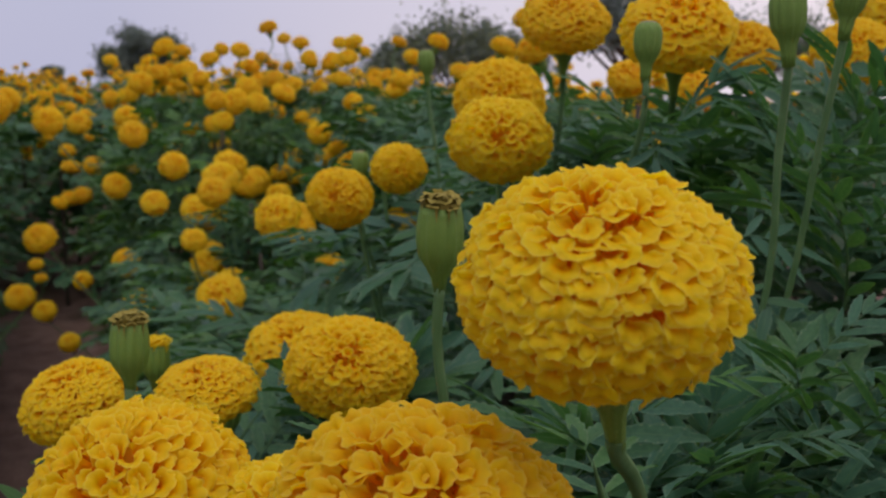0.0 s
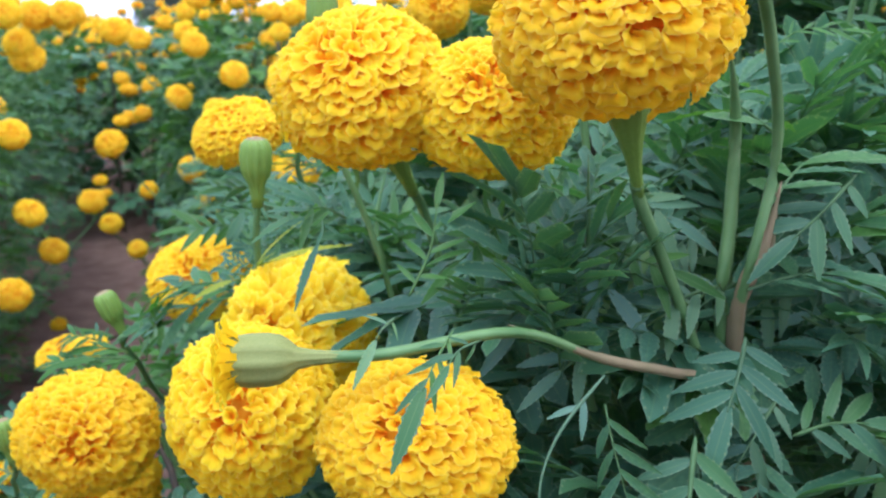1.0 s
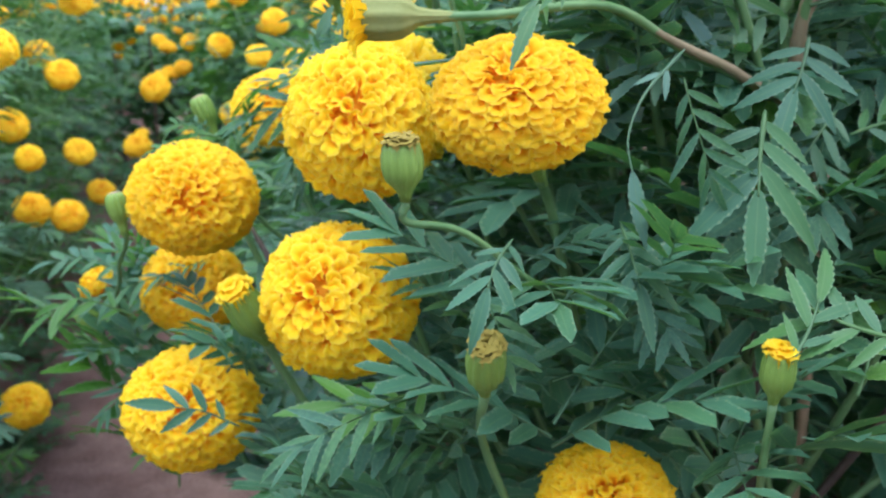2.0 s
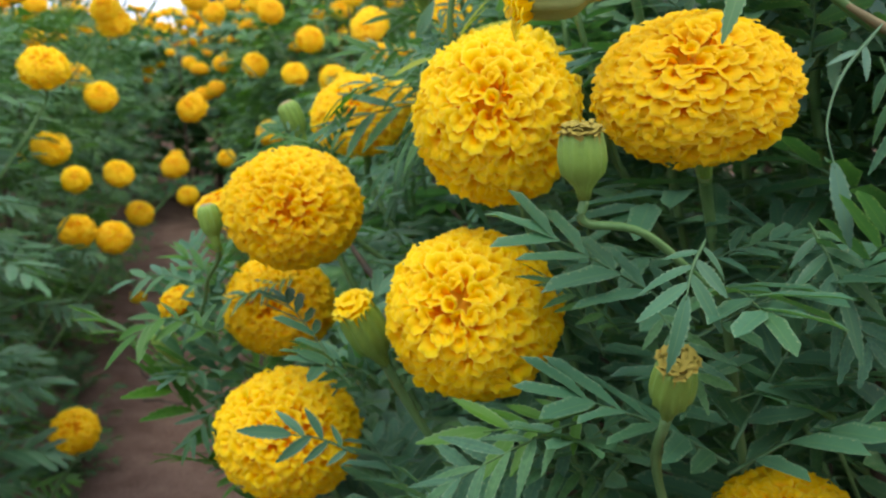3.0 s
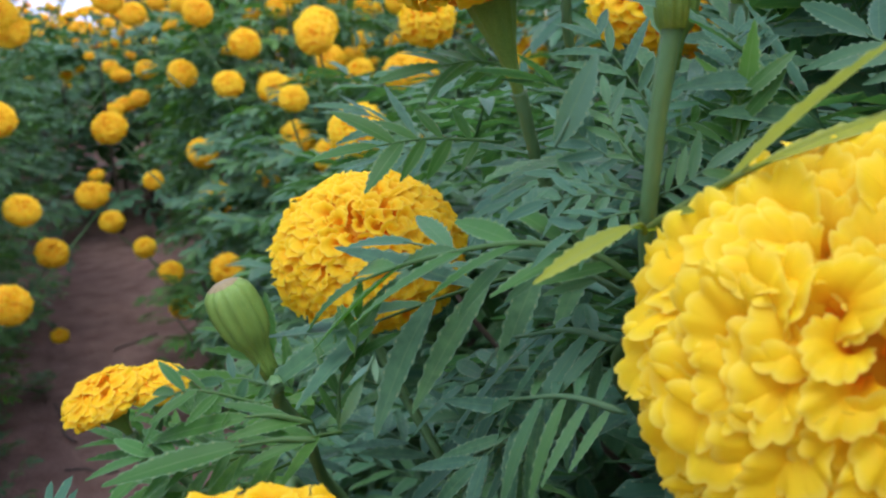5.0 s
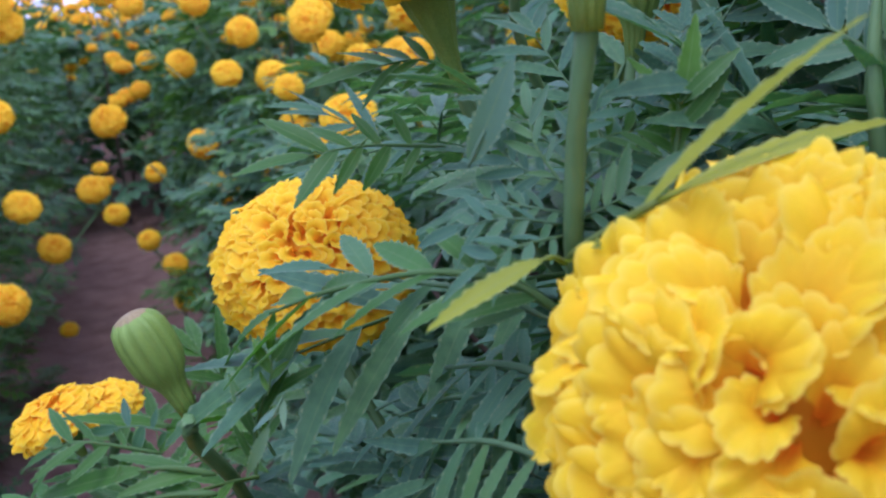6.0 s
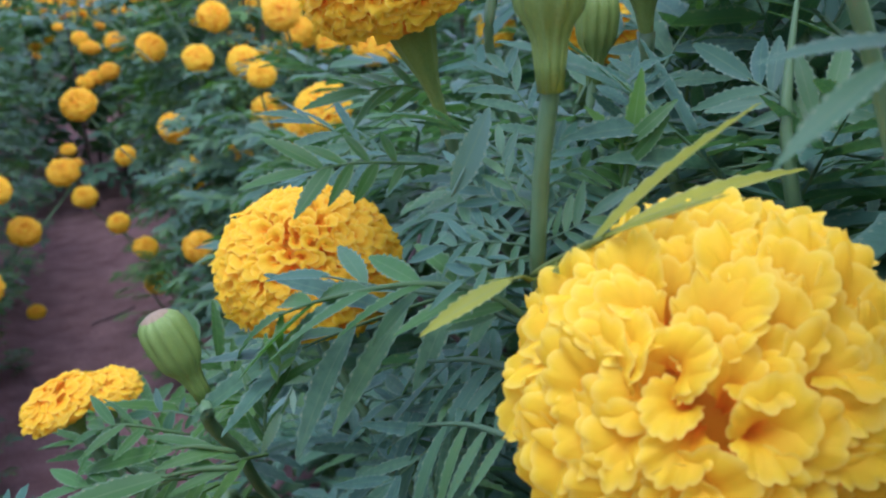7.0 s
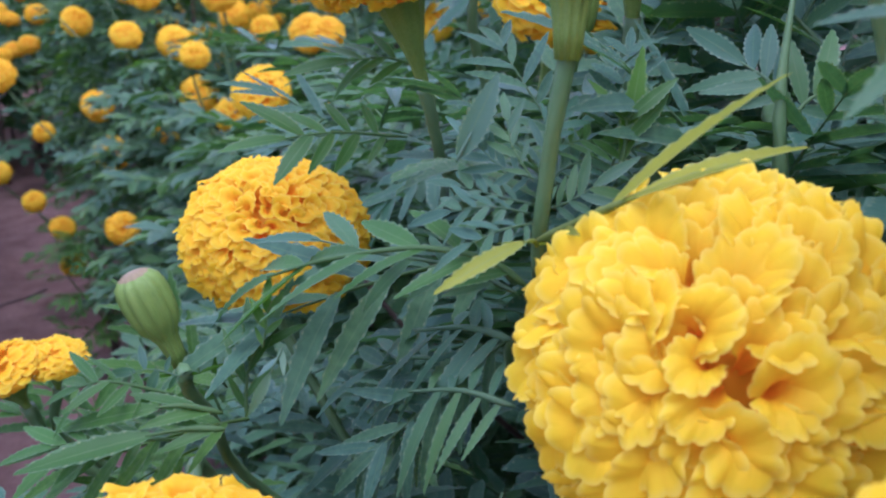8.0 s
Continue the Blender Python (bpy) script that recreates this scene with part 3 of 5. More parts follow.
    def clear(self, p, gap, length):
        """Whether a place keeps out of the heads and of the air in front of them."""
        if open_air(p + self.base):
            return False
        for c, a, rad in self.known or self.heads:
            q = p + self.base - c if self.known else p - c
            t = max(-rad, min(length, q.dot(a)))
            if (q - a * t).length < rad + gap:
                return False
        return True

    def leaf_places(self, count, size, low=0.12, keep=None, gap=0.006, length=0.09, shell=0.5):
        out, tries = [], 0
        while len(out) < count and tries < count * 14:
            tries += 1
            az, h = self.r.uniform(0, 2 * math.pi), self.r.random()
            z = low + (self.height - low) * h ** 0.85
            f = (z - low) / (self.height - low)
            wide = self.radius * (0.82 + 0.6 * f - 0.9 * f ** 2.6)
            rad = wide * (shell + (1 - shell) * math.sqrt(self.r.random()))
            way = Vector((math.cos(az), math.sin(az), 0))
            s = size * self.r.uniform(0.7, 1.25)
            rise = self.r.uniform(-0.35, 0.55) + 0.5 * max(0, f - 0.6)
            d = (way + Vector((self.r.uniform(-0.5, 0.5), self.r.uniform(-0.5, 0.5), rise))).normalized()
            base = self.stem_at(z) + way * max(0.01, rad - s * 0.75) - Vector((0, 0, 0.02))
            tip = base + d * s
            ok = True
            for q in (base.lerp(tip, 0.35), base.lerp(tip, 0.75), tip):
                if not self.clear(q, gap + 0.06 * s, length) or (keep and not keep(q + self.base)):
                    ok = False
                    break
            if ok:
                out.append((base, tip))
        return out

    def foliage(self, count, size, shapes, mat, **more):
        poses = [leaf_pose(b, t, (self.r.uniform(-0.3, 0.3), self.r.uniform(-0.3, 0.3), 1)) for b, t in self.leaf_places(count, size, **more)]
        poses += self.rest
        if poses:
            tagged(part("foliage", many_leaves("foliage", poses, shapes, mat), self.root), kind="stuff")

    def add_leaf(self, mesh, m):
        """One leaf as a part; past three hundred they go into the foliage."""
        if self.count < 300:
            part("leaf", mesh, self.root, m)
        else:
            self.rest.append(m)
        self.count += 1

    def leaf(self, base, tip, face=(0, 0, 1), mesh=None, stretch=1.0):
        b, t = Vector(base) - self.base, Vector(tip) - self.base
        t = b + (t - b) * stretch
        self.add_leaf(mesh or LEAVES[self.r.randrange(5)], leaf_pose(b, t, face))

    def frond(self, points, face, pairs, length, mat=None, wide=0.23, spread=(64, 34), droop=0.1, end=1.0):
        """A leaf of its own along a known course."""
        self.fronds += 1
        me = frond_mesh([Vector(q) - self.base for q in points], face, pairs, length, mat or LEAF, wide, spread, droop, self.fronds, end)
        part("leaf", me, self.root)
        self.count += 1

    def leaves(self, count, size, **more):
        for b, t in self.leaf_places(count, size, **more):
            self.add_leaf(LEAVES[self.r.randrange(5)], leaf_pose(b, t, (self.r.uniform(-0.35, 0.35), self.r.uniform(-0.35, 0.35), 1)))

    def along(self, line, first, last, size, step):
        """Leaves in turn along a stalk."""
        k = 0
        for i in range(int(first * len(line)), int(last * len(line)), step):
            p = line[i]
            for hand in (0, 1):
                az = 2.4 * k + hand * 3.1 + self.r.uniform(-0.4, 0.4)
                d = Vector((math.cos(az), math.sin(az), self.r.uniform(0.1, 0.7))).normalized()
                t = p + d * size * self.r.uniform(0.7, 1.15)
                if self.clear(p.lerp(t, 0.6), 0.010, 0.2) and self.clear(t, 0.008, 0.2) and in_front(p.lerp(t, 0.8) + self.base):
                    self.add_leaf(LEAVES[self.r.randrange(5)], leaf_pose(p, t, (0, 0, 1)))
            k += 1

    def tuft(self, at, count, size, up=0.6, mesh=None):
        """A shoot's top: leaves spreading round one place."""
        p = Vector(at) - self.base
        for k in range(count):
            az = 2.4 * k + self.r.uniform(-0.3, 0.3)
            d = Vector((math.cos(az), math.sin(az), up * self.r.uniform(0.2, 2.0))).normalized()
            t = p + d * size * self.r.uniform(0.65, 1.15)
            b0 = p - Vector((0, 0, 0.006 * k * size / 0.06))
            if self.clear(p.lerp(t, 0.6), 0.003, 0.05) and self.clear(t, 0.0, 0.05):
                self.add_leaf(mesh or (SLIM if k % 3 else LEAVES[k % 5]), leaf_pose(b0, t, (self.r.uniform(-0.4, 0.4), self.r.uniform(-0.4, 0.4), 1)))

    def shoot(self, points, thick, mat):
        """A bare stem along a known course, thinner towards its tip."""
        line = bend([Vector(q) - self.base for q in points], 6)
        n = len(line)
        part("branch", mesh_of("branch", *tube(line, [thick * (0.75 + 0.4 * i / n) * min(1.0, 0.12 + 0.14 * i) for i in range(n)], 12, 0.14), [mat]), self.root)

    def branches(self, count, keep):
        for b, t in self.leaf_places(count, 0.05, keep=keep, shell=0.75):
            low = self.stem_at(b.z - self.r.uniform(0.15, 0.3))
            line = bend([low, low.lerp(b, 0.5) + Vector((0, 0, -0.02)), b, b + Vector((0, 0, 0.04))], 5)
            part("branch", mesh_of("branch", *tube(line, [0.0030 * (1 - 0.8 * i / len(line)) for i in range(len(line))], 6), [STEM if self.r.random() < 0.7 else WOODY]), self.root)


def in_front(p):
    """The open side of the bed: leaves stay behind this sloping face."""
    u, v = uv_of(p)
    edge = 0.06 + max(0.0, p.z - 0.55) * 0.36 + max(0.0, p.z - 0.78) * 1.5
    return v > edge and u > 0.085 - 0.5 * max(0.0, min(0.2, v - 0.24)) + max(0.0, p.z - 0.80) * 0.35


def set_back(p):
    """Deeper in the bush than in_front."""
    return in_front(p - (ACROSS * 0.08 + ALONG * 0.05 if p.z < 0.73 else ACROSS * 0.02))


def low_back(p):
    """As set_back, leaving the bare stems above the leaves free."""
    return p.z < 0.785 and set_back(p)


NEAR = [Plant(0.20, 0.40, 0.85, 0.33), Plant(0.56, 0.45, 1.0, 0.36), Plant(0.20, 0.84, 0.99, 0.36)]
FIELD = [Plant(u, v, h, rad) for u, v, h, rad in (
    (0.92, 0.46, 0.70, 0.31), (1.26, 0.50, 0.68, 0.31), (1.60, 0.48, 0.70, 0.32), (1.98, 0.44, 0.76, 0.33), (2.38, 0.46, 0.92, 0.36),
    (2.78, 0.44, 0.98, 0.38), (3.2, 0.46, 1.00, 0.38), (0.62, 0.98, 0.98, 0.36), (1.05, 0.86, 1.03, 0.36), (1.5, 0.92, 1.02, 0.36), (1.98, 0.98, 1.0, 0.36),
    (2.45, 1.0, 1.0, 0.36), (2.9, 1.04, 1.04, 0.36), (3.4, 1.0, 1.06, 0.36), (4.3, 1.1, 1.06, 0.36),
    (0.86, -0.46, 0.88, 0.35), (1.24, -0.46, 0.86, 0.35), (1.62, -0.46, 0.88, 0.36), (2.0, -0.46, 0.92, 0.37), (2.42, -0.46, 0.94, 0.38),
    (2.85, -0.46, 0.96, 0.39), (3.3, -0.46, 0.98, 0.39), (0.45, -0.56, 0.85, 0.32))]
YOUNG = [Plant(u, v, h, rad, "low young marigold bush at the edge of the path") for u, v, h, rad in (
    (0.80, -0.30, 0.36, 0.17), (1.02, -0.33, 0.42, 0.17), (1.36, -0.34, 0.36, 0.15), (1.75, -0.36, 0.34, 0.15), (2.2, -0.34, 0.34, 0.15), (2.0, 0.2, 0.35, 0.15), (2.45, 0.2, 0.4, 0.17))]


def owner(p, plants):
    u, v = uv_of(p)
    return min(plants, key=lambda q: (uv_of(q.base)[0] - u) ** 2 + (1.0 * (uv_of(q.base)[1] - v)) ** 2)


def bloom(at, size, face, squash, mesh=None, via=(), mat=None, label="large golden-yellow pompon flower", tall=0.92, slim=0.85):
    p = owner(at, NEAR)
    line = p.flower(at, size, face, squash, mesh or (HEADS[p.r.randrange(4)] if at[1] < 0.5 else MEDIUM[p.r.randrange(2)]), CUP, 0.0022, label, via, mat, tall, slim)
    return p, line


def far_bloom(at, size):
    p = owner(at, FIELD)
    # heads turn to the open furrow and the sky
    near = 0.8 if at[1] < 2.4 else 0.4
    to = (Vector((-0.15, -0.1, 0.85)) - Vector(at)).normalized() * near + Vector((p.r.uniform(-0.3, 0.3), p.r.uniform(-0.3, 0.3), 1.25 - near))
    p.flower(at, size, to, p.r.uniform(0.62, 0.82), MIDS[p.r.randrange(4)], FAR_CUP, 0.0022)


LINES = []
LINES.append(bloom((0.017, 0.162, 0.935), 53, (-0.17, -0.52, 0.83), 0.77, via=((0.034, 0.206, 0.875), (0.041, 0.217, 0.840), (0.033, 0.217, 0.784)), tall=0.88))
LINES.append(bloom((-0.015, 0.169, 0.880), 67, (-0.20, -0.54, 0.82), 0.78, via=((0.008, 0.209, 0.805), (0.020, 0.217, 0.777), (0.027, 0.233, 0.755)), tall=0.86, slim=0.6))
LINES.append(bloom((-0.093, 0.220, 0.859), 62, (-0.18, -0.71, 0.68), 0.82, tall=0.93))
LINES.append(bloom((-0.049, 0.214, 0.854), 55, (-0.09, -0.84, 0.53), 0.80, tall=0.85))
LINES.append(bloom((-0.192, 0.382, 0.826), 52, (-0.26, -0.25, 0.93), 0.72, via=((-0.178, 0.398, 0.774), (-0.171, 0.405, 0.756), (-0.13, 0.42, 0.70)), tall=0.94, slim=0.66))
LINES.append(bloom((-0.064, 0.370, 0.852), 57, (0.11, -0.85, 0.52), 0.77, tall=0.81))
LINES.append(bloom((-0.124, 0.189, 0.756), 57, (0.05, -0.96, 0.26), 0.85, tall=1.03))
LINES.append(bloom((-0.065, 0.150, 0.767), 58, (-0.18, -0.71, 0.68), 0.65, tall=0.82))
LINES.append(bloom((-0.221, 0.259, 0.711), 61, (0.17, -0.97, 0.18), 0.86, tall=0.89))
LINES.append(bloom((-0.132, 0.184, 0.689), 63, (-0.15, -0.94, 0.32), 0.86, tall=0.95))
LINES.append(bloom((-0.231, 0.265, 0.602), 69, (0.23, -0.87, 0.43), 0.88, tall=0.92))
LINES.append(bloom((-0.260, 0.341, 0.642), 61, (0.27, -0.92, 0.27), 0.80, tall=0.92))
LINES.append(bloom((-0.131, 0.272, 0.755), 67, (-0.31, -0.88, 0.37), 0.81, FRILLY, tall=1.03))
LINES.append(bloom((-0.228, 0.411, 0.739), 61, (0.12, -0.71, 0.70), 0.66, tall=0.90))
LINES.append(bloom((-0.030, 0.157, 0.627), 49, (-0.10, -0.68, 0.72), 0.80, tall=0.92))
LINES.append(bloom((-0.008, 0.639, 0.966), 64, (0.01, -0.96, 0.29), 0.75, tall=0.92))
LINES.append(bloom((-0.006, 0.539, 0.943), 63, (0.01, -0.99, 0.16), 0.80, tall=0.82))
LINES.append(bloom((-0.115, 0.613, 0.897), 48, (-0.01, -0.98, 0.22), 0.80, tall=0.89))
LINES.append(bloom((-0.081, 0.666, 0.914), 42, (0.32, -0.94, 0.07), 0.90, tall=0.92))
LINES.append(bloom((0.037, 0.678, 1.022), 64, (-0.03, -0.59, 0.81), 0.65))
LINES.append(bloom((0.090, 0.523, 1.007), 64, (-0.11, -0.65, 0.75), 0.65))
LINES.append(bloom((0.183, 0.767, 1.009), 64, (-0.15, -0.62, 0.77), 0.7))
LINES.append(bloom((0.265, 0.747, 1.008), 64, (-0.28, -0.78, 0.56), 0.75))
LINES.append(bloom((0.370, 1.040, 1.077), 64, (-0.23, -0.64, 0.74), 0.7))
LINES.append(bloom((-0.129, 0.376, 0.837), 48, (-0.10, -0.22, 0.96), 0.55, tall=0.92))
LINES.append(bloom((-0.122, 0.527, 0.812), 67, (0.15, -0.52, 0.84), 0.63, tall=0.85))

# stalks that show their whole course
G = "slim green ribbed flower bud"
NEAR[0].bud((-0.022, 0.299, 0.920), 16, (0.0, -0.1, 1), "brown", label=G)
NEAR[0].bud((-0.120, 0.276, 0.884), 12.5, (0.02, 0, 1), "brown", label=G)
NEAR[1].bud((-0.165, 0.409, 0.838), 13, (0.05, 0, 1), "yellow", label=G)
NEAR[1].bud((0.064, 0.452, 0.996), 13, (0, 0, 1), label=G)
NEAR[1].bud((0.101, 0.355, 1.001), 13, (-0.1, 0, 1), via=((0.104, 0.362, 0.95), (0.106, 0.375, 0.88), (0.09, 0.42, 0.76)), label=G)
NEAR[1].bud((0.125, 0.36, 1.01), 12, (0.08, 0, 1), via=((0.120, 0.366, 0.95), (0.116, 0.38, 0.88), (0.10, 0.43, 0.74)), label=G)
NEAR[1].bud((-0.071, 0.758, 0.995), 13, (-0.1, 0, 1), label=G)
NEAR[1].bud((-0.114, 0.691, 0.915), 13, (0, 0, 1), label=G)
NEAR[0].bud((-0.105, 0.138, 0.793), 13.8, (-0.97, -0.2, -0.02), "wild", via=((-0.071, 0.145, 0.794), (-0.038, 0.159, 0.797), (-0.013, 0.177, 0.784), (0.012, 0.20, 0.772), (0.05, 0.25, 0.745)), mat=STEM, thin=0.95, long=0.85, label="bent-over fading bud with drooping yellow florets")
NEAR[0].bud((-0.095, 0.117, 0.753), 12.5, (-0.06, -0.10, 0.98), "brown", via=((-0.078, 0.128, 0.730), (-0.056, 0.150, 0.708), (-0.02, 0.21, 0.67)), thin=0.8, long=0.75, label="green bud with a dull yellow fringe")
NEAR[0].bud((-0.243, 0.329, 0.745), 11.3, (-0.35, -0.1, 0.9), via=((-0.233, 0.320, 0.732), (-0.231, 0.328, 0.719), (-0.20, 0.36, 0.66)), thin=1.25, label="plump green ribbed bud with a blushing tip")
NEAR[0].bud((-0.263, 0.266, 0.704), 10, (-0.2, 0, 1), via=((-0.264, 0.272, 0.682), (-0.283, 0.30, 0.66), (-0.30, 0.35, 0.61), (-0.20, 0.40, 0.54)), label=G)
NEAR[0].bud((-0.174, 0.199, 0.676), 16, (-0.3, -0.35, 0.85), "yellow", label="large opening bud with yellow florets")
NEAR[1].bud((-0.348, 0.377, 0.606), 14, (-0.45, -0.1, 0.85), label=G)
NEAR[0].bud((-0.070, 0.120, 0.690), 12.4, (0.05, -0.45, 0.85), "brown", label=G)
NEAR[0].bud((0.015, 0.121, 0.693), 10, (0, -0.2, 1), "yellow", label=G)
NEAR[0].bud((-0.155, 0.296, 0.824), 13.5, (0, 0, 1), via=((-0.157, 0.299, 0.785), (-0.156, 0.31, 0.755), (-0.14, 0.35, 0.70)), label=G)
NEAR[1].bud((-0.135, 0.424, 0.810), 13, (0.05, 0, 1), label=G)
LINES.append((NEAR[1], NEAR[1].flower((-0.333, 0.435, 0.680), 32, (-0.30, -0.30, 0.90), 0.50, FLAT, CUP, 0.0026, "half-open ruffled yellow flower on a green cup")))
# second lobe of the same head, added as a smaller flower
NEAR[1].flower((-0.317, 0.443, 0.682), 24, (0.10, -0.25, 0.95), 0.52, FLAT, CUP, 0.0020, "smaller lobe of the half-open ruffled yellow flower")
LINES.append((NEAR[1], NEAR[1].flower((-0.316, 0.335, 0.643), 23, (-0.55, -0.2, 0.8), 0.8, FLAT, CUP, 0.0024, "small half-open yellow flower on a green cup")))

far_bloom((-0.084, 1.707, 0.789), 62)
far_bloom((-0.180, 1.562, 0.762), 62)
far_bloom((-0.282, 1.096, 0.815), 62)
far_bloom((-1.01, 1.88, 0.64), 73)
far_bloom((-0.87, 2.00, 0.57), 68)
far_bloom((-0.85, 2.01, 0.47), 77)
far_bloom((-0.95, 2.14, 0.73), 70)
far_bloom((-0.80, 2.00, 0.71), 64)
far_bloom((-0.68, 2.23, 0.94), 70)
far_bloom((-0.78, 2.07, 0.79), 71)
far_bloom((-1.08, 1.65, 0.52), 67)
far_bloom((-1.11, 1.78, 0.41), 65)
far_bloom((-0.83, 1.17, 0.49), 57)
far_bloom((-0.47, 2.23, 0.87), 63)
far_bloom((-0.49, 1.48, 0.80), 58)
far_bloom((-0.33, 1.42, 0.75), 52)
far_bloom((-0.54, 1.52, 0.71), 47)
far_bloom((-1.12, 1.76, 0.83), 76)
far_bloom((-1.11, 1.66, 0.68), 70)
far_bloom((-0.77, 0.92, 0.28), 66)
far_bloom((-0.68, 0.80, 0.76), 55)
far_bloom((-1.03, 1.34, 0.61), 68)
far_bloom((-0.81, 1.05, 0.60), 41)
far_bloom((-0.86, 1.12, 0.51), 57)
far_bloom((-1.77, 2.32, 0.48), 68)
far_bloom((-1.08, 1.91, 0.50), 68)
far_bloom((-1.27, 2.37, 0.35), 68)
far_bloom((-0.54, 1.73, 0.82), 68)
far_bloom((-0.91, 2.82, 0.80), 68)
far_bloom((-0.73, 2.11, 0.69), 68)
far_bloom((-0.74, 2.30, 0.68), 68)
far_bloom((-0.62, 1.86, 0.61), 68)
far_bloom((-0.63, 2.23, 0.75), 68)
far_bloom((-0.62, 2.45, 0.75), 68)
far_bloom((-0.60, 1.76, 0.62), 68)
far_bloom((-0.52, 1.67, 0.60), 68)
far_bloom((-0.90, 2.65, 0.35), 68)
far_bloom((-0.52, 1.61, 0.81), 68)
far_bloom((-0.61, 2.10, 0.75), 68)
far_bloom((-0.61, 2.59, 0.72), 68)
far_bloom((-0.38, 1.61, 0.74), 68)
far_bloom((-0.67, 2.01, 0.68), 68)
far_bloom((-0.71, 2.01, 0.70), 68)
far_bloom((-1.86, 4.17, 1.09), 68)
far_bloom((-1.17, 3.21, 1.10), 68)
far_bloom((-1.01, 2.58, 1.01), 68)
far_bloom((-0.99, 2.40, 0.98), 68)
far_bloom((-1.01, 3.03, 1.07), 68)
far_bloom((-0.91, 3.05, 1.10), 68)
far_bloom((-1.25, 3.91, 1.14), 68)
far_bloom((-0.94, 3.43, 1.09), 68)
far_bloom((-0.87, 3.25, 1.19), 68)
far_bloom((-1.06, 4.24, 1.21), 68)
far_bloom((-0.80, 3.45, 1.15), 68)
far_bloom((-0.72, 3.24, 1.08), 68)
far_bloom((-0.87, 4.41, 1.14), 68)
far_bloom((-0.52, 2.91, 1.08), 68)
far_bloom((-0.94, 2.72, 1.00), 68)
far_bloom((-0.68, 2.60, 1.00), 68)
far_bloom((-0.73, 3.04, 0.99), 68)
far_bloom((-0.54, 2.89, 1.01), 68)
far_bloom((-0.35, 2.76, 0.98), 68)
far_bloom((-0.49, 3.24, 1.00), 68)
far_bloom((-0.33, 2.76, 1.01), 68)
far_bloom((-0.56, 3.92, 0.93), 68)
far_bloom((-1.00, 2.33, 0.89), 68)
far_bloom((-1.15, 2.82, 0.85), 68)
far_bloom((-1.15, 2.37, 0.87), 68)
far_bloom((-1.01, 1.94, 0.89), 68)
far_bloom((-1.41, 3.16, 0.93), 68)
far_bloom((-1.21, 2.13, 0.93), 68)
far_bloom((-1.02, 2.97, 0.71), 68)
far_bloom((-1.07, 3.35, 0.68), 68)
far_bloom((-1.26, 2.95, 0.70), 68)
far_bloom((-1.31, 2.79, 0.72), 68)
far_bloom((-1.46, 2.94, 0.70), 68)
far_bloom((-0.76, 2.55, 0.69), 68)
far_bloom((-0.65, 2.33, 0.73), 68)
far_bloom((-0.55, 2.14, 0.72), 68)
far_bloom((-0.69, 1.96, 0.70), 68)
far_bloom((-0.83, 2.96, 0.58), 68)
far_bloom((-0.64, 1.91, 0.61), 68)
far_bloom((-0.82, 2.27, 0.46), 68)
far_bloom((-0.37, 1.14, 0.70), 68)
far_bloom((-0.51, 2.11, 0.53), 68)
far_bloom((-0.34, 1.71, 0.63), 68)
far_bloom((-1.77, 3.54, 0.71), 68)
far_bloom((-0.20, 2.09, 0.75), 68)
far_bloom((-1.13, 1.75, 0.86), 68)
far_bloom((-1.10, 1.77, 0.92), 68)
far_bloom((-1.04, 1.78, 0.92), 68)
far_bloom((-0.88, 2.08, 0.86), 68)
far_bloom((-1.12, 1.69, 0.92), 68)
far_bloom((-1.14, 1.86, 0.92), 68)
far_bloom((-0.95, 1.96, 0.32), 56)
far_bloom((-0.91, 1.90, 0.26), 54)
far_bloom((-1.07, 2.11, 0.34), 54)
far_bloom((-1.05, 2.15, 0.49), 50)
far_bloom((-0.63, 1.41, 0.47), 52)
far_bloom((-1.37, 2.52, 0.45), 46)
far_bloom((-1.33, 2.47, 0.42), 40)
far_bloom((-1.33, 2.67, 0.63), 60)
far_bloom((-1.25, 2.58, 0.65), 62)
far_bloom((-1.34, 2.62, 0.62), 50)

everyone = [(p.base + c, a, rad) for p in NEAR for c, a, rad in p.heads]
for p in NEAR:
    p.known = everyone
for p, line in LINES:
    p.along(line, 0.38, 0.98, 0.06, 3)

NEAR[0].leaf((-0.161, 0.32, 0.741), (-0.195, 0.302, 0.723), (-0.3, -0.7, 0.6), SLIM, 1.0)
NEAR[0].leaf((-0.137, 0.335, 0.786), (-0.135, 0.34, 0.802), (0, -0.9, 0.4), None, 1.25)
NEAR[1].leaf((-0.199, 0.45, 0.767), (-0.24, 0.436, 0.766), (0, -0.3, 0.95), SLIM, 1.0)
NEAR[0].leaf((-0.059, 0.379, 0.769), (-0.096, 0.356, 0.772), (0, -0.3, 0.95), SLIM, 1.0)
NEAR[0].leaf((-0.157, 0.358, 0.749), (-0.224, 0.321, 0.752), (0, -0.3, 0.95), SLIM, 1.0)
NEAR[0].leaf((-0.169, 0.342, 0.729), (-0.198, 0.332, 0.702), (-0.3, -0.6, 0.7), SLIM, 1.0)
NEAR[0].leaf((-0.094, 0.161, 0.655), (-0.138, 0.143, 0.648), (0.2, -0.75, 0.6), LEAVES[3], 0.9)
NEAR[1].leaf((-0.262, 0.319, 0.656), (-0.305, 0.299, 0.648), (0, -0.3, 0.95), SLIM, 1.0)
NEAR[1].leaf((-0.282, 0.323, 0.601), (-0.295, 0.297, 0.587), (0, -0.3, 0.95), SLIM, 1.25)
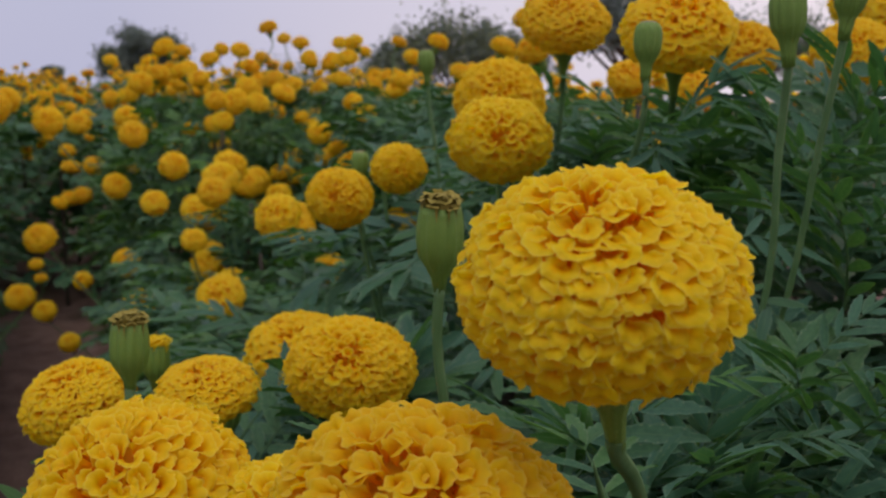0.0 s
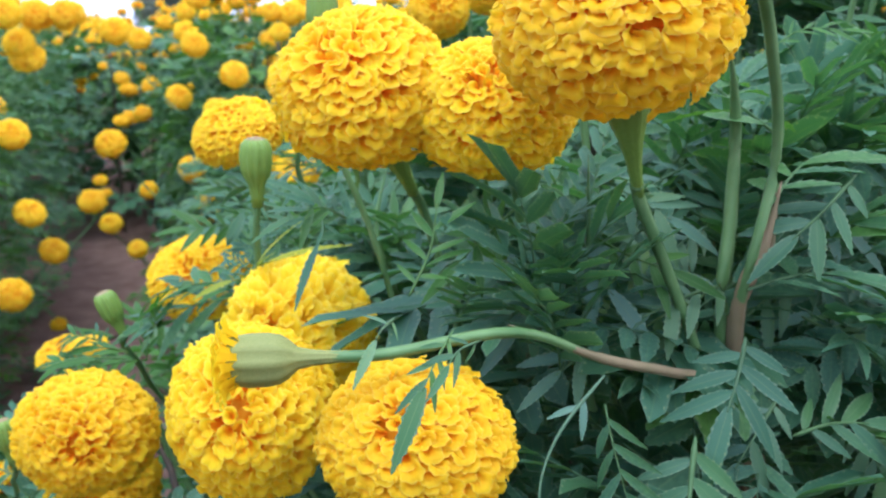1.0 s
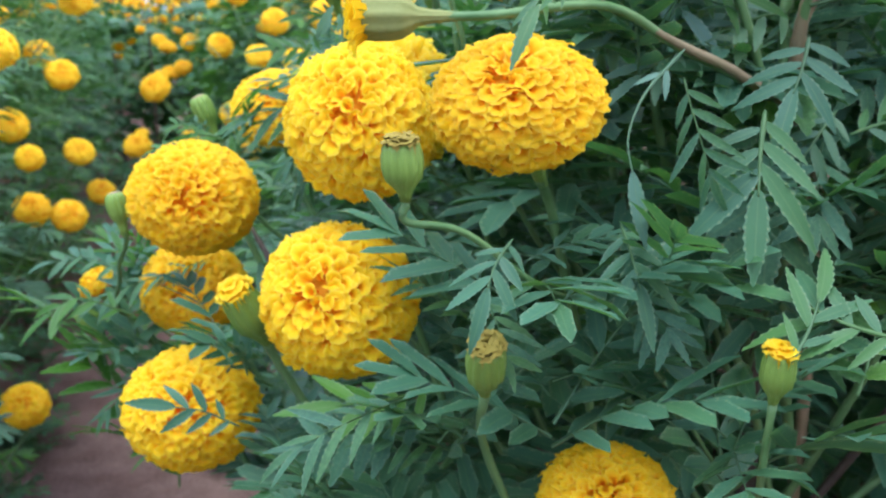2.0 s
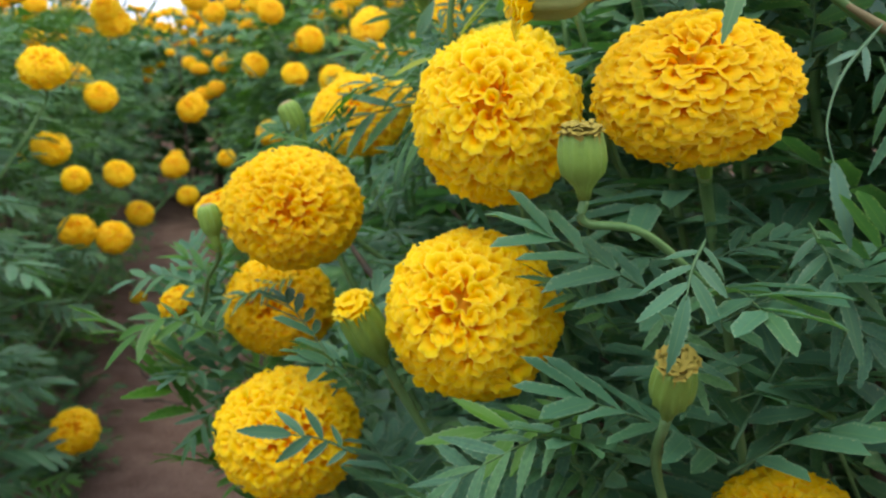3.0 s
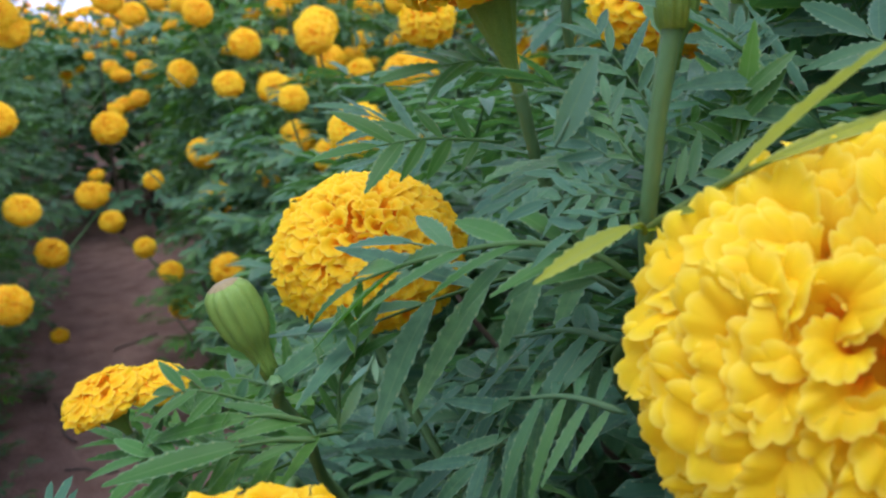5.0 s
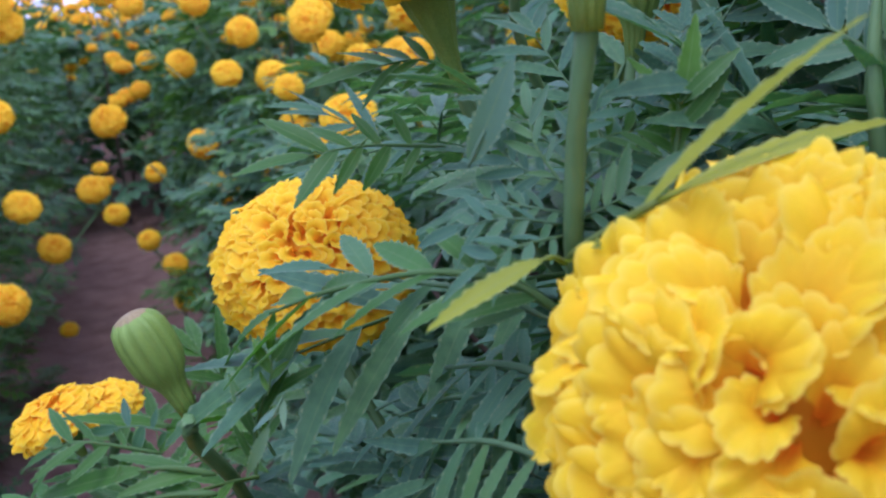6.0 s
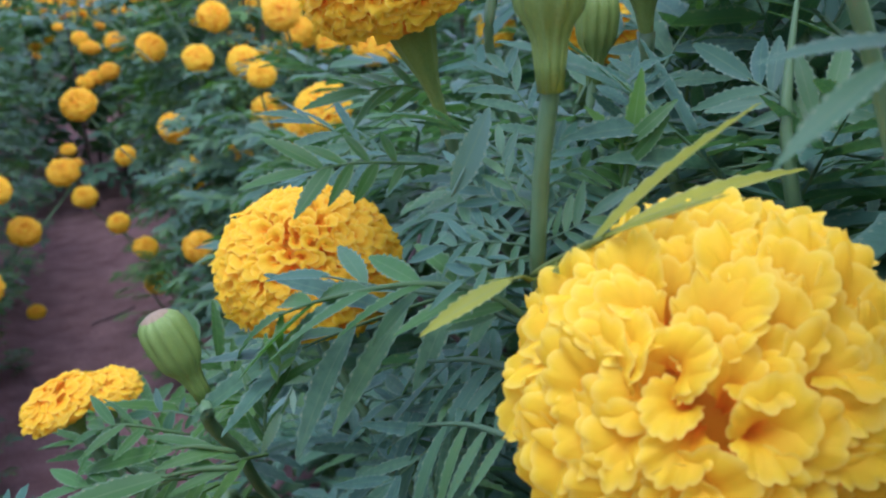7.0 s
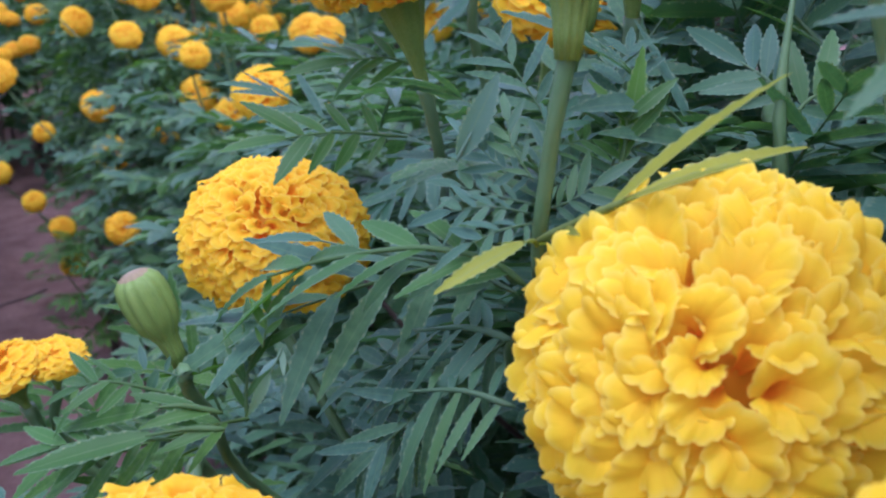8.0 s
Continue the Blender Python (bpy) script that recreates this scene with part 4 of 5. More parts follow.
NEAR[1].leaf((-0.245, 0.333, 0.661), (-0.262, 0.319, 0.659), (0, -0.3, 0.95), SLIM, 1.25)
NEAR[0].leaf((0.045, 0.21, 0.75), (0.033, 0.17, 0.725), (0, -0.5, 0.85), None, 0.9)
NEAR[0].leaf((-0.012, 0.165, 0.775), (-0.005, 0.14, 0.735), (-0.6, -0.6, 0.4), SLIM, 0.8)
NEAR[0].frond(((-0.053, 0.134, 0.805), (-0.056, 0.120, 0.801), (-0.058, 0.115, 0.796)), (0.1, -0.9, 0.3), 3, 0.0115, LEAF, 0.2, (42, 24), 0.05, 1.75)
NEAR[0].frond(((-0.046, 0.136, 0.802), (-0.051, 0.127, 0.802), (-0.053, 0.120, 0.800)), (0.1, -0.9, 0.3), 2, 0.012, LEAF, 0.18, (40, 20), 0.05, 1.1)
NEAR[0].frond(((-0.067, 0.129, 0.809), (-0.069, 0.122, 0.808), (-0.070, 0.119, 0.806)), (0.1, -0.9, 0.3), 1, 0.0105, GREY_LEAF, 0.2, (60, 40), 0.05, 1.15)
NEAR[0].leaf((0.061, 0.244, 0.772), (0.014, 0.205, 0.766), (0, -0.3, 0.95), BROAD, 1.0)
NEAR[1].leaf((0.123, 0.358, 0.868), (0.134, 0.343, 0.839), (0, -0.7, 0.7), BROAD, 1.25)
NEAR[1].leaf((0.151, 0.463, 0.94), (0.14, 0.438, 0.914), (0, -0.7, 0.7), None, 1.25)
NEAR[1].leaf((0.079, 0.512, 0.959), (0.077, 0.488, 0.936), (0, -0.3, 0.95), SLIM, 1.25)
NEAR[0].leaf((0.078, 0.291, 0.856), (0.104, 0.285, 0.865), (0, -0.3, 0.95), SLIM, 1.25)
NEAR[1].leaf((0.137, 0.381, 0.881), (0.104, 0.354, 0.854), (0, -0.5, 0.8), None, 1.0)
NEAR[0].leaf((-0.095, 0.13, 0.674), (-0.135, 0.111, 0.665), (0, -0.3, 0.95), SLIM, 1.0)
NEAR[0].leaf((-0.082, 0.177, 0.686), (-0.099, 0.168, 0.706), (0, -0.3, 0.95), SLIM, 1.25)
NEAR[1].leaf((-0.219, 0.47, 0.768), (-0.237, 0.434, 0.758), (0, -0.3, 0.95), SLIM, 1.0)
NEAR[0].leaf((-0.083, 0.175, 0.632), (-0.103, 0.155, 0.651), (0, -0.3, 0.95), SLIM, 1.25)
NEAR[0].leaf((-0.014, 0.214, 0.705), (-0.042, 0.203, 0.723), (0, -0.3, 0.95), SLIM, 1.25)
NEAR[0].leaf((-0.218, 0.314, 0.724), (-0.256, 0.298, 0.724), (-0.2, -0.4, 0.9), FRESH[2], 1.0)
NEAR[0].frond(((-0.235, 0.316, 0.734), (-0.237, 0.315, 0.735), (-0.238, 0.315, 0.736)), (-0.2, -0.5, 0.85), 0, 0.021, FRESH_LEAF, 0.22, (64, 34), 0.1, 1.0)
NEAR[0].frond(((-0.220, 0.299, 0.733), (-0.227, 0.296, 0.736), (-0.232, 0.295, 0.736)), (-0.2, -0.5, 0.85), 1, 0.0235, FRESH_LEAF, 0.2, (14, 10), 0.05, 1.0)
NEAR[0].frond(((-0.219, 0.296, 0.731), (-0.226, 0.294, 0.732), (-0.233, 0.291, 0.732)), (-0.2, -0.5, 0.85), 1, 0.025, FRESH_LEAF, 0.2, (16, 10), 0.05, 1.0)
NEAR[0].frond(((-0.229, 0.303, 0.739), (-0.234, 0.302, 0.741), (-0.238, 0.301, 0.741)), (-0.1, -0.9, 0.3), 2, 0.0068, LEAF, 0.36, (88, 70), 0.2, 0.9)
NEAR[0].frond(((-0.209, 0.307, 0.744), (-0.210, 0.303, 0.742), (-0.211, 0.302, 0.740)), (-0.1, -0.9, 0.3), 1, 0.0105, GREY_LEAF, 0.24, (30, 20), 0.05, 1.0)
NEAR[0].leaf((-0.229, 0.312, 0.718), (-0.252, 0.292, 0.714), (-0.3, -0.5, 0.8), FRESH[2], 1.0)
NEAR[0].leaf((0.022, 0.215, 0.76), (0.019, 0.172, 0.716), (0.1, -0.85, 0.5), BROAD, 0.95)
NEAR[0].leaf((0.044, 0.265, 0.784), (0.04, 0.226, 0.754), (-0.1, -0.7, 0.7), BROAD, 1.0)
NEAR[0].leaf((0.047, 0.154, 0.675), (0.071, 0.195, 0.701), (-0.5, -0.7, 0.5), BROAD, 0.9)
NEAR[0].leaf((-0.03, 0.165, 0.714), (-0.012, 0.142, 0.695), (0, -0.7, 0.7), LEAVES[0], 1.0)
NEAR[0].leaf((-0.073, 0.147, 0.704), (-0.063, 0.123, 0.689), (0, -0.7, 0.7), LEAVES[2], 1.0)
NEAR[0].frond(((-0.013, 0.164, 0.784), (-0.025, 0.153, 0.771), (-0.030, 0.146, 0.758), (-0.028, 0.142, 0.746)), (-0.3, -0.9, 0.2), 1, 0.019, GREY_LEAF, 0.22, (38, 30), 0.0, 1.35)
NEAR[0].leaf((0.088, 0.268, 0.834), (0.049, 0.252, 0.811), (-0.3, -0.7, 0.6), BROAD, 1.0)
NEAR[0].leaf((0.085, 0.231, 0.784), (0.055, 0.221, 0.769), (-0.3, -0.7, 0.6), BROAD, 1.0)

# leaves whose course shows
NEAR[0].frond(((-0.160, 0.301, 0.760), (-0.168, 0.302, 0.765), (-0.182, 0.306, 0.766), (-0.201, 0.313, 0.761), (-0.214, 0.320, 0.755)), (-0.1, -0.35, 0.93), 5, 0.029, FRESH_LEAF, 0.2, (50, 20), 0.12)
NEAR[0].frond(((-0.159, 0.300, 0.769), (-0.150, 0.275, 0.782), (-0.144, 0.275, 0.785)), (-0.2, -0.5, 0.85), 2, 0.036, PALE_LEAF, 0.10, (24, 12), -0.05)
NEAR[0].frond(((-0.159, 0.294, 0.770), (-0.161, 0.284, 0.774), (-0.163, 0.282, 0.774)), (-0.1, -0.4, 0.9), 1, 0.017, PALE_LEAF, 0.2, (40, 20), 0.0)
NEAR[0].frond(((-0.174, 0.308, 0.783), (-0.172, 0.308, 0.787), (-0.171, 0.309, 0.789)), (0.2, -0.9, 0.3), 0, 0.0165, GREY_LEAF, 0.34)
NEAR[0].frond(((-0.140, 0.317, 0.781), (-0.139, 0.318, 0.786), (-0.139, 0.319, 0.791)), (0.1, -0.85, 0.5), 0, 0.023, FRESH_LEAF, 0.22, (64, 34), 0.1, 1.0)
NEAR[0].frond(((-0.139, 0.319, 0.790), (-0.140, 0.319, 0.791), (-0.141, 0.319, 0.792)), (0.1, -0.85, 0.5), 0, 0.0125, FRESH_LEAF, 0.26, (64, 34), 0.1, 1.0)
NEAR[0].frond(((-0.139, 0.319, 0.790), (-0.138, 0.319, 0.791), (-0.137, 0.320, 0.792)), (0.1, -0.85, 0.5), 0, 0.0135, FRESH_LEAF, 0.26, (64, 34), 0.1, 1.0)
NEAR[0].frond(((-0.139, 0.318, 0.786), (-0.138, 0.318, 0.787), (-0.136, 0.319, 0.788)), (0.1, -0.85, 0.5), 0, 0.0135, FRESH_LEAF, 0.24, (64, 34), 0.1, 1.0)
NEAR[0].frond(((-0.162, 0.308, 0.746), (-0.171, 0.312, 0.747), (-0.182, 0.325, 0.741)), (-0.1, -0.35, 0.93), 4, 0.033, LEAF, 0.15, (75, 45), 0.3)
NEAR[0].frond(((-0.158, 0.306, 0.775), (-0.166, 0.305, 0.777), (-0.174, 0.310, 0.778)), (-0.1, -0.6, 0.8), 4, 0.010, LEAF, 0.26, (60, 40), 0.0)
NEAR[0].frond(((-0.158, 0.307, 0.780), (-0.165, 0.309, 0.782), (-0.170, 0.312, 0.786)), (-0.2, -0.8, 0.5), 4, 0.010, LEAF, 0.24, (55, 35), 0.0)
NEAR[0].frond(((-0.158, 0.308, 0.778), (-0.152, 0.313, 0.781), (-0.146, 0.317, 0.783)), (0.2, -0.7, 0.6), 4, 0.011, LEAF, 0.24, (60, 35), 0.0)
NEAR[0].frond(((-0.159, 0.303, 0.774), (-0.168, 0.300, 0.776), (-0.176, 0.303, 0.774)), (-0.1, -0.6, 0.8), 4, 0.010, LEAF, 0.26, (60, 40), 0.1)
NEAR[0].frond(((-0.104, 0.325, 0.794), (-0.108, 0.328, 0.798), (-0.112, 0.333, 0.801)), (-0.2, -0.7, 0.6), 3, 0.02, LEAF, 0.25, (60, 40), 0.0)
NEAR[0].frond(((-0.103, 0.326, 0.789), (-0.098, 0.328, 0.794), (-0.092, 0.329, 0.796)), (0.2, -0.7, 0.6), 3, 0.02, LEAF, 0.25, (60, 40), 0.0)
NEAR[1].frond(((-0.186, 0.387, 0.775), (-0.205, 0.381, 0.777), (-0.220, 0.374, 0.776)), (-0.1, -0.75, 0.6), 4, 0.019, FRESH_LEAF, 0.26, (70, 40), 0.0)
NEAR[1].frond(((-0.179, 0.397, 0.792), (-0.192, 0.397, 0.796), (-0.204, 0.395, 0.795)), (-0.1, -0.6, 0.7), 4, 0.018, FRESH_LEAF, 0.22, (60, 30), 0.0)
NEAR[0].frond(((-0.230, 0.301, 0.736), (-0.241, 0.296, 0.741), (-0.248, 0.297, 0.739)), (-0.2, -0.4, 0.9), 4, 0.014, FRESH_LEAF, 0.2, (65, 30), 0.1)
NEAR[0].frond(((-0.229, 0.299, 0.727), (-0.241, 0.293, 0.730), (-0.252, 0.292, 0.729)), (-0.2, -0.5, 0.85), 5, 0.014, FRESH_LEAF, 0.22, (65, 30), 0.1)
NEAR[0].frond(((-0.215, 0.316, 0.740), (-0.214, 0.317, 0.745), (-0.214, 0.318, 0.748)), (-0.1, -0.9, 0.3), 2, 0.0085, FRESH_LEAF, 0.3, (40, 25), 0.0)
NEAR[0].frond(((-0.158, 0.293, 0.735), (-0.153, 0.286, 0.728), (-0.150, 0.285, 0.721)), (-0.5, -0.75, 0.4), 3, 0.026, LEAF, 0.15, (40, 24), 0.2)
NEAR[0].frond(((-0.162, 0.293, 0.738), (-0.172, 0.298, 0.739), (-0.183, 0.306, 0.735)), (-0.2, -0.55, 0.8), 4, 0.026, LEAF, 0.15, (75, 60), 0.35)
NEAR[0].frond(((-0.193, 0.303, 0.707), (-0.187, 0.299, 0.710), (-0.180, 0.295, 0.710)), (-0.1, -0.5, 0.8), 0, 0.015, LEAF, 0.3)
NEAR[0].frond(((-0.161, 0.308, 0.756), (-0.173, 0.313, 0.760), (-0.190, 0.322, 0.760), (-0.205, 0.326, 0.762)), (-0.1, -0.5, 0.85), 4, 0.02, LEAF, 0.22, (60, 35), 0.1)
NEAR[1].frond(((-0.219, 0.315, 0.723), (-0.219, 0.319, 0.733), (-0.216, 0.324, 0.740)), (0, -0.9, 0.4), 3, 0.017, FRESH_LEAF, 0.2, (35, 20), 0.0)
NEAR[1].frond(((-0.270, 0.292, 0.639), (-0.295, 0.280, 0.652), (-0.308, 0.271, 0.645)), (-0.2, -0.5, 0.85), 4, 0.024, FRESH_LEAF, 0.25, (65, 35), 0.1)
NEAR[1].frond(((-0.287, 0.314, 0.657), (-0.309, 0.312, 0.665), (-0.328, 0.308, 0.662)), (-0.2, -0.5, 0.85), 4, 0.018, LEAF, 0.25, (70, 40), 0.1)
NEAR[0].frond(((-0.175, 0.206, 0.649), (-0.181, 0.202, 0.658), (-0.189, 0.197, 0.664)), (-0.1, -0.6, 0.75), 3, 0.015, LEAF, 0.26, (60, 40), 0.1)
NEAR[0].frond(((-0.177, 0.191, 0.630), (-0.190, 0.186, 0.638), (-0.201, 0.180, 0.642)), (-0.1, -0.6, 0.75), 3, 0.018, LEAF, 0.26, (60, 40), 0.1)
NEAR[0].frond(((-0.090, 0.162, 0.666), (-0.107, 0.153, 0.663), (-0.124, 0.145, 0.663)), (-0.1, -0.6, 0.75), 4, 0.024, FRESH_LEAF, 0.24, (60, 35), 0.1)
NEAR[0].frond(((-0.087, 0.186, 0.675), (-0.093, 0.187, 0.686), (-0.099, 0.188, 0.695)), (-0.4, -0.8, 0.4), 3, 0.026, LEAF, 0.2, (40, 25), 0.1)
NEAR[0].frond(((0.014, 0.168, 0.765), (0.012, 0.159, 0.753), (0.011, 0.151, 0.740)), (-0.05, -0.8, 0.6), 3, 0.032, LEAF, 0.23, (66, 34), 0.1)
NEAR[0].frond(((0.031, 0.192, 0.788), (0.028, 0.184, 0.779), (0.024, 0.176, 0.770)), (0, -0.7, 0.7), 3, 0.026, LEAF, 0.23, (75, 45), 0.1)
NEAR[0].frond(((0.070, 0.229, 0.834), (0.059, 0.220, 0.824), (0.047, 0.211, 0.815)), (-0.1, -0.7, 0.7), 3, 0.026, LEAF, 0.24)
NEAR[0].frond(((0.049, 0.121, 0.705), (0.034, 0.125, 0.708), (0.020, 0.135, 0.712)), (-0.1, -0.6, 0.8), 3, 0.028, LEAF, 0.22)
NEAR[0].frond(((-0.063, 0.123, 0.730), (-0.067, 0.113, 0.725), (-0.069, 0.107, 0.718)), (0, -0.7, 0.7), 3, 0.019, LEAF, 0.25)
NEAR[0].frond(((-0.030, 0.158, 0.728), (-0.027, 0.146, 0.721), (-0.024, 0.139, 0.712)), (0, -0.7, 0.7), 3, 0.021, LEAF, 0.24)
NEAR[0].frond(((0.017, 0.115, 0.699), (0.023, 0.123, 0.707), (0.027, 0.131, 0.714)), (0, -0.9, 0.3), 2, 0.024, LEAF, 0.22, (45, 30), 0.0)
NEAR[0].frond(((0.049, 0.196, 0.755), (0.061, 0.198, 0.759), (0.073, 0.200, 0.759)), (0, -0.7, 0.7), 3, 0.026, LEAF, 0.22)
NEAR[0].frond(((-0.014, 0.223, 0.811), (-0.002, 0.218, 0.806), (0.012, 0.214, 0.802)), (0, -0.7, 0.7), 3, 0.02, FRESH_LEAF, 0.24)
NEAR[0].frond(((-0.040, 0.213, 0.823), (-0.050, 0.204, 0.814), (-0.059, 0.195, 0.806)), (-0.1, -0.7, 0.7), 3, 0.018, FRESH_LEAF, 0.2)
NEAR[0].frond(((-0.070, 0.172, 0.802), (-0.065, 0.181, 0.814), (-0.064, 0.190, 0.827)), (-0.1, -0.9, 0.3), 3, 0.016, FRESH_LEAF, 0.2)
NEAR[0].frond(((0.067, 0.270, 0.811), (0.071, 0.257, 0.794), (0.072, 0.243, 0.776)), (0, -0.75, 0.65), 4, 0.03, LEAF, 0.22)
NEAR[0].frond(((0.049, 0.281, 0.872), (0.063, 0.285, 0.881), (0.080, 0.287, 0.881)), (0, -0.6, 0.8), 4, 0.014, FRESH_LEAF, 0.16, (50, 25), 0.0)
NEAR[0].frond(((0.071, 0.305, 0.827), (0.085, 0.304, 0.839), (0.102, 0.302, 0.847)), (0, -0.6, 0.8), 4, 0.021, FRESH_LEAF, 0.24)
NEAR[0].frond(((0.037, 0.276, 0.804), (0.024, 0.271, 0.813), (0.009, 0.265, 0.817)), (0, -0.65, 0.75), 4, 0.022, LEAF, 0.23)
NEAR[0].frond(((0.014, 0.250, 0.793), (0.002, 0.244, 0.795), (-0.010, 0.237, 0.790)), (0, -0.7, 0.7), 3, 0.021, LEAF, 0.23)
NEAR[0].frond(((0.091, 0.386, 0.910), (0.104, 0.388, 0.913), (0.123, 0.389, 0.908)), (0, -0.7, 0.7), 3, 0.024, LEAF, 0.24)
NEAR[0].frond(((0.098, 0.324, 0.807), (0.084, 0.324, 0.814), (0.068, 0.317, 0.815)), (0, -0.7, 0.7), 3, 0.024, LEAF, 0.24)
NEAR[0].frond(((0.107, 0.358, 0.863), (0.093, 0.356, 0.861), (0.079, 0.347, 0.854)), (0, -0.7, 0.7), 3, 0.022, LEAF, 0.24)
NEAR[0].frond(((-0.042, 0.223, 0.792), (-0.048, 0.225, 0.804), (-0.050, 0.227, 0.814)), (0, -0.9, 0.3), 3, 0.017, FRESH_LEAF, 0.2, (40, 25), 0.0)
NEAR[0].frond(((-0.029, 0.215, 0.795), (-0.031, 0.217, 0.802), (-0.028, 0.218, 0.808)), (0.2, -0.8, 0.4), 1, 0.018, FRESH_LEAF, 0.28, (40, 30), 0.0)
NEAR[0].frond(((-0.018, 0.261, 0.814), (-0.030, 0.262, 0.822), (-0.041, 0.261, 0.823)), (0, -0.7, 0.7), 3, 0.018, LEAF, 0.23)
NEAR[0].frond(((-0.103, 0.241, 0.811), (-0.113, 0.241, 0.815), (-0.123, 0.234, 0.812)), (-0.1, -0.6, 0.8), 3, 0.019, LEAF, 0.2)
NEAR[0].frond(((-0.105, 0.211, 0.816), (-0.104, 0.207, 0.812), (-0.105, 0.203, 0.809)), (-0.2, -0.8, 0.4), 1, 0.016, LEAF, 0.17, (50, 30), 0.2, 1.4)
NEAR[1].frond(((0.137, 0.419, 0.864), (0.138, 0.407, 0.854), (0.138, 0.395, 0.845)), (0, -0.75, 0.65), 3, 0.031, LEAF, 0.2, (80, 35), 0.1)
NEAR[1].frond(((0.150, 0.465, 0.947), (0.145, 0.458, 0.938), (0.143, 0.451, 0.931)), (0, -0.75, 0.65), 3, 0.025, LEAF, 0.23, (80, 40), 0.1)
NEAR[1].frond(((0.154, 0.429, 0.917), (0.169, 0.430, 0.914), (0.186, 0.430, 0.909)), (0, -0.75, 0.65), 3, 0.024, LEAF, 0.25, (85, 60), 0.2)
NEAR[0].frond(((0.109, 0.351, 0.832), (0.115, 0.344, 0.823), (0.118, 0.338, 0.815)), (0, -0.75, 0.65), 3, 0.026, LEAF, 0.22)
NEAR[0].frond(((0.098, 0.380, 0.891), (0.107, 0.375, 0.888), (0.112, 0.369, 0.881)), (-0.1, -0.7, 0.7), 2, 0.024, LEAF, 0.25)
NEAR[1].frond(((0.070, 0.471, 0.961), (0.071, 0.464, 0.948), (0.072, 0.458, 0.939)), (0, -0.7, 0.7), 3, 0.024, LEAF, 0.2, (85, 45), 0.0)
NEAR[1].frond(((0.109, 0.450, 0.936), (0.113, 0.444, 0.929), (0.119, 0.438, 0.923)), (0, -0.7, 0.7), 3, 0.02, LEAF, 0.25)
NEAR[0].frond(((0.067, 0.319, 0.843), (0.083, 0.321, 0.845), (0.102, 0.322, 0.847)), (0, -0.6, 0.8), 4, 0.014, FRESH_LEAF, 0.2, (60, 30), 0.1)
NEAR[0].frond(((0.042, 0.326, 0.832), (0.033, 0.326, 0.840), (0.027, 0.327, 0.848)), (0, -0.7, 0.7), 3, 0.024, FRESH_LEAF, 0.24)
NEAR[0].frond(((-0.158, 0.308, 0.782), (-0.156, 0.311, 0.787), (-0.152, 0.317, 0.791)), (0.1, -0.8, 0.4), 3, 0.01, LEAF, 0.24, (55, 35), 0.0)
NEAR[0].frond(((-0.159, 0.305, 0.780), (-0.163, 0.308, 0.786), (-0.164, 0.312, 0.791)), (-0.1, -0.9, 0.3), 3, 0.009, LEAF, 0.22, (50, 30), 0.0)
NEAR[0].frond(((-0.159, 0.300, 0.773), (-0.166, 0.294, 0.773), (-0.172, 0.294, 0.770)), (-0.1, -0.6, 0.8), 3, 0.01, LEAF, 0.26, (60, 40), 0.1)
NEAR[0].frond(((-0.157, 0.310, 0.782), (-0.151, 0.314, 0.786), (-0.143, 0.319, 0.786)), (0.1, -0.7, 0.6), 4, 0.01, FRESH_LEAF, 0.24, (60, 40), 0.0)
NEAR[0].frond(((-0.158, 0.304, 0.774), (-0.152, 0.302, 0.777), (-0.147, 0.303, 0.780)), (0.1, -0.7, 0.6), 4, 0.01, LEAF, 0.24, (60, 40), 0.0)
NEAR[0].frond(((-0.169, 0.334, 0.728), (-0.182, 0.338, 0.729), (-0.195, 0.340, 0.724)), (-0.1, -0.5, 0.8), 4, 0.026, LEAF, 0.16, (70, 45), 0.3)
NEAR[0].frond(((-0.172, 0.330, 0.716), (-0.184, 0.329, 0.715), (-0.196, 0.331, 0.709)), (-0.1, -0.5, 0.8), 3, 0.026, LEAF, 0.18, (60, 40), 0.2)
NEAR[0].shoot(((-0.103, 0.331, 0.826), (-0.106, 0.320, 0.782), (-0.08, 0.34, 0.72), (0.0, 0.36, 0.60)), 0.0020, STEM)
# greyer leaves round the bare stems, haze put into their colour
NEAR[0].frond(((-0.012, 0.248, 0.828), (0.000, 0.242, 0.822), (0.013, 0.238, 0.815)), (0.04, -0.72, 0.7), 4, 0.022, GREY_LEAF, 0.23)
NEAR[0].frond(((0.009, 0.236, 0.809), (-0.007, 0.226, 0.803), (-0.022, 0.218, 0.794)), (0.06, -0.72, 0.7), 4, 0.024, GREY_LEAF, 0.23)
NEAR[0].frond(((0.056, 0.277, 0.824), (0.068, 0.270, 0.817), (0.081, 0.265, 0.808)), (0.01, -0.72, 0.7), 3, 0.025, GREY_LEAF, 0.23)
NEAR[0].frond(((0.067, 0.251, 0.798), (0.052, 0.241, 0.791), (0.038, 0.232, 0.781)), (-0.08, -0.72, 0.7), 3, 0.025, GREY_LEAF, 0.23)
NEAR[0].frond(((0.033, 0.225, 0.797), (0.017, 0.216, 0.794), (0.002, 0.209, 0.788)), (-0.12, -0.72, 0.7), 3, 0.025, GREY_LEAF, 0.23)
NEAR[0].frond(((-0.031, 0.221, 0.813), (-0.019, 0.215, 0.805), (-0.008, 0.209, 0.795)), (-0.04, -0.72, 0.7), 3, 0.023, GREY_LEAF, 0.23)
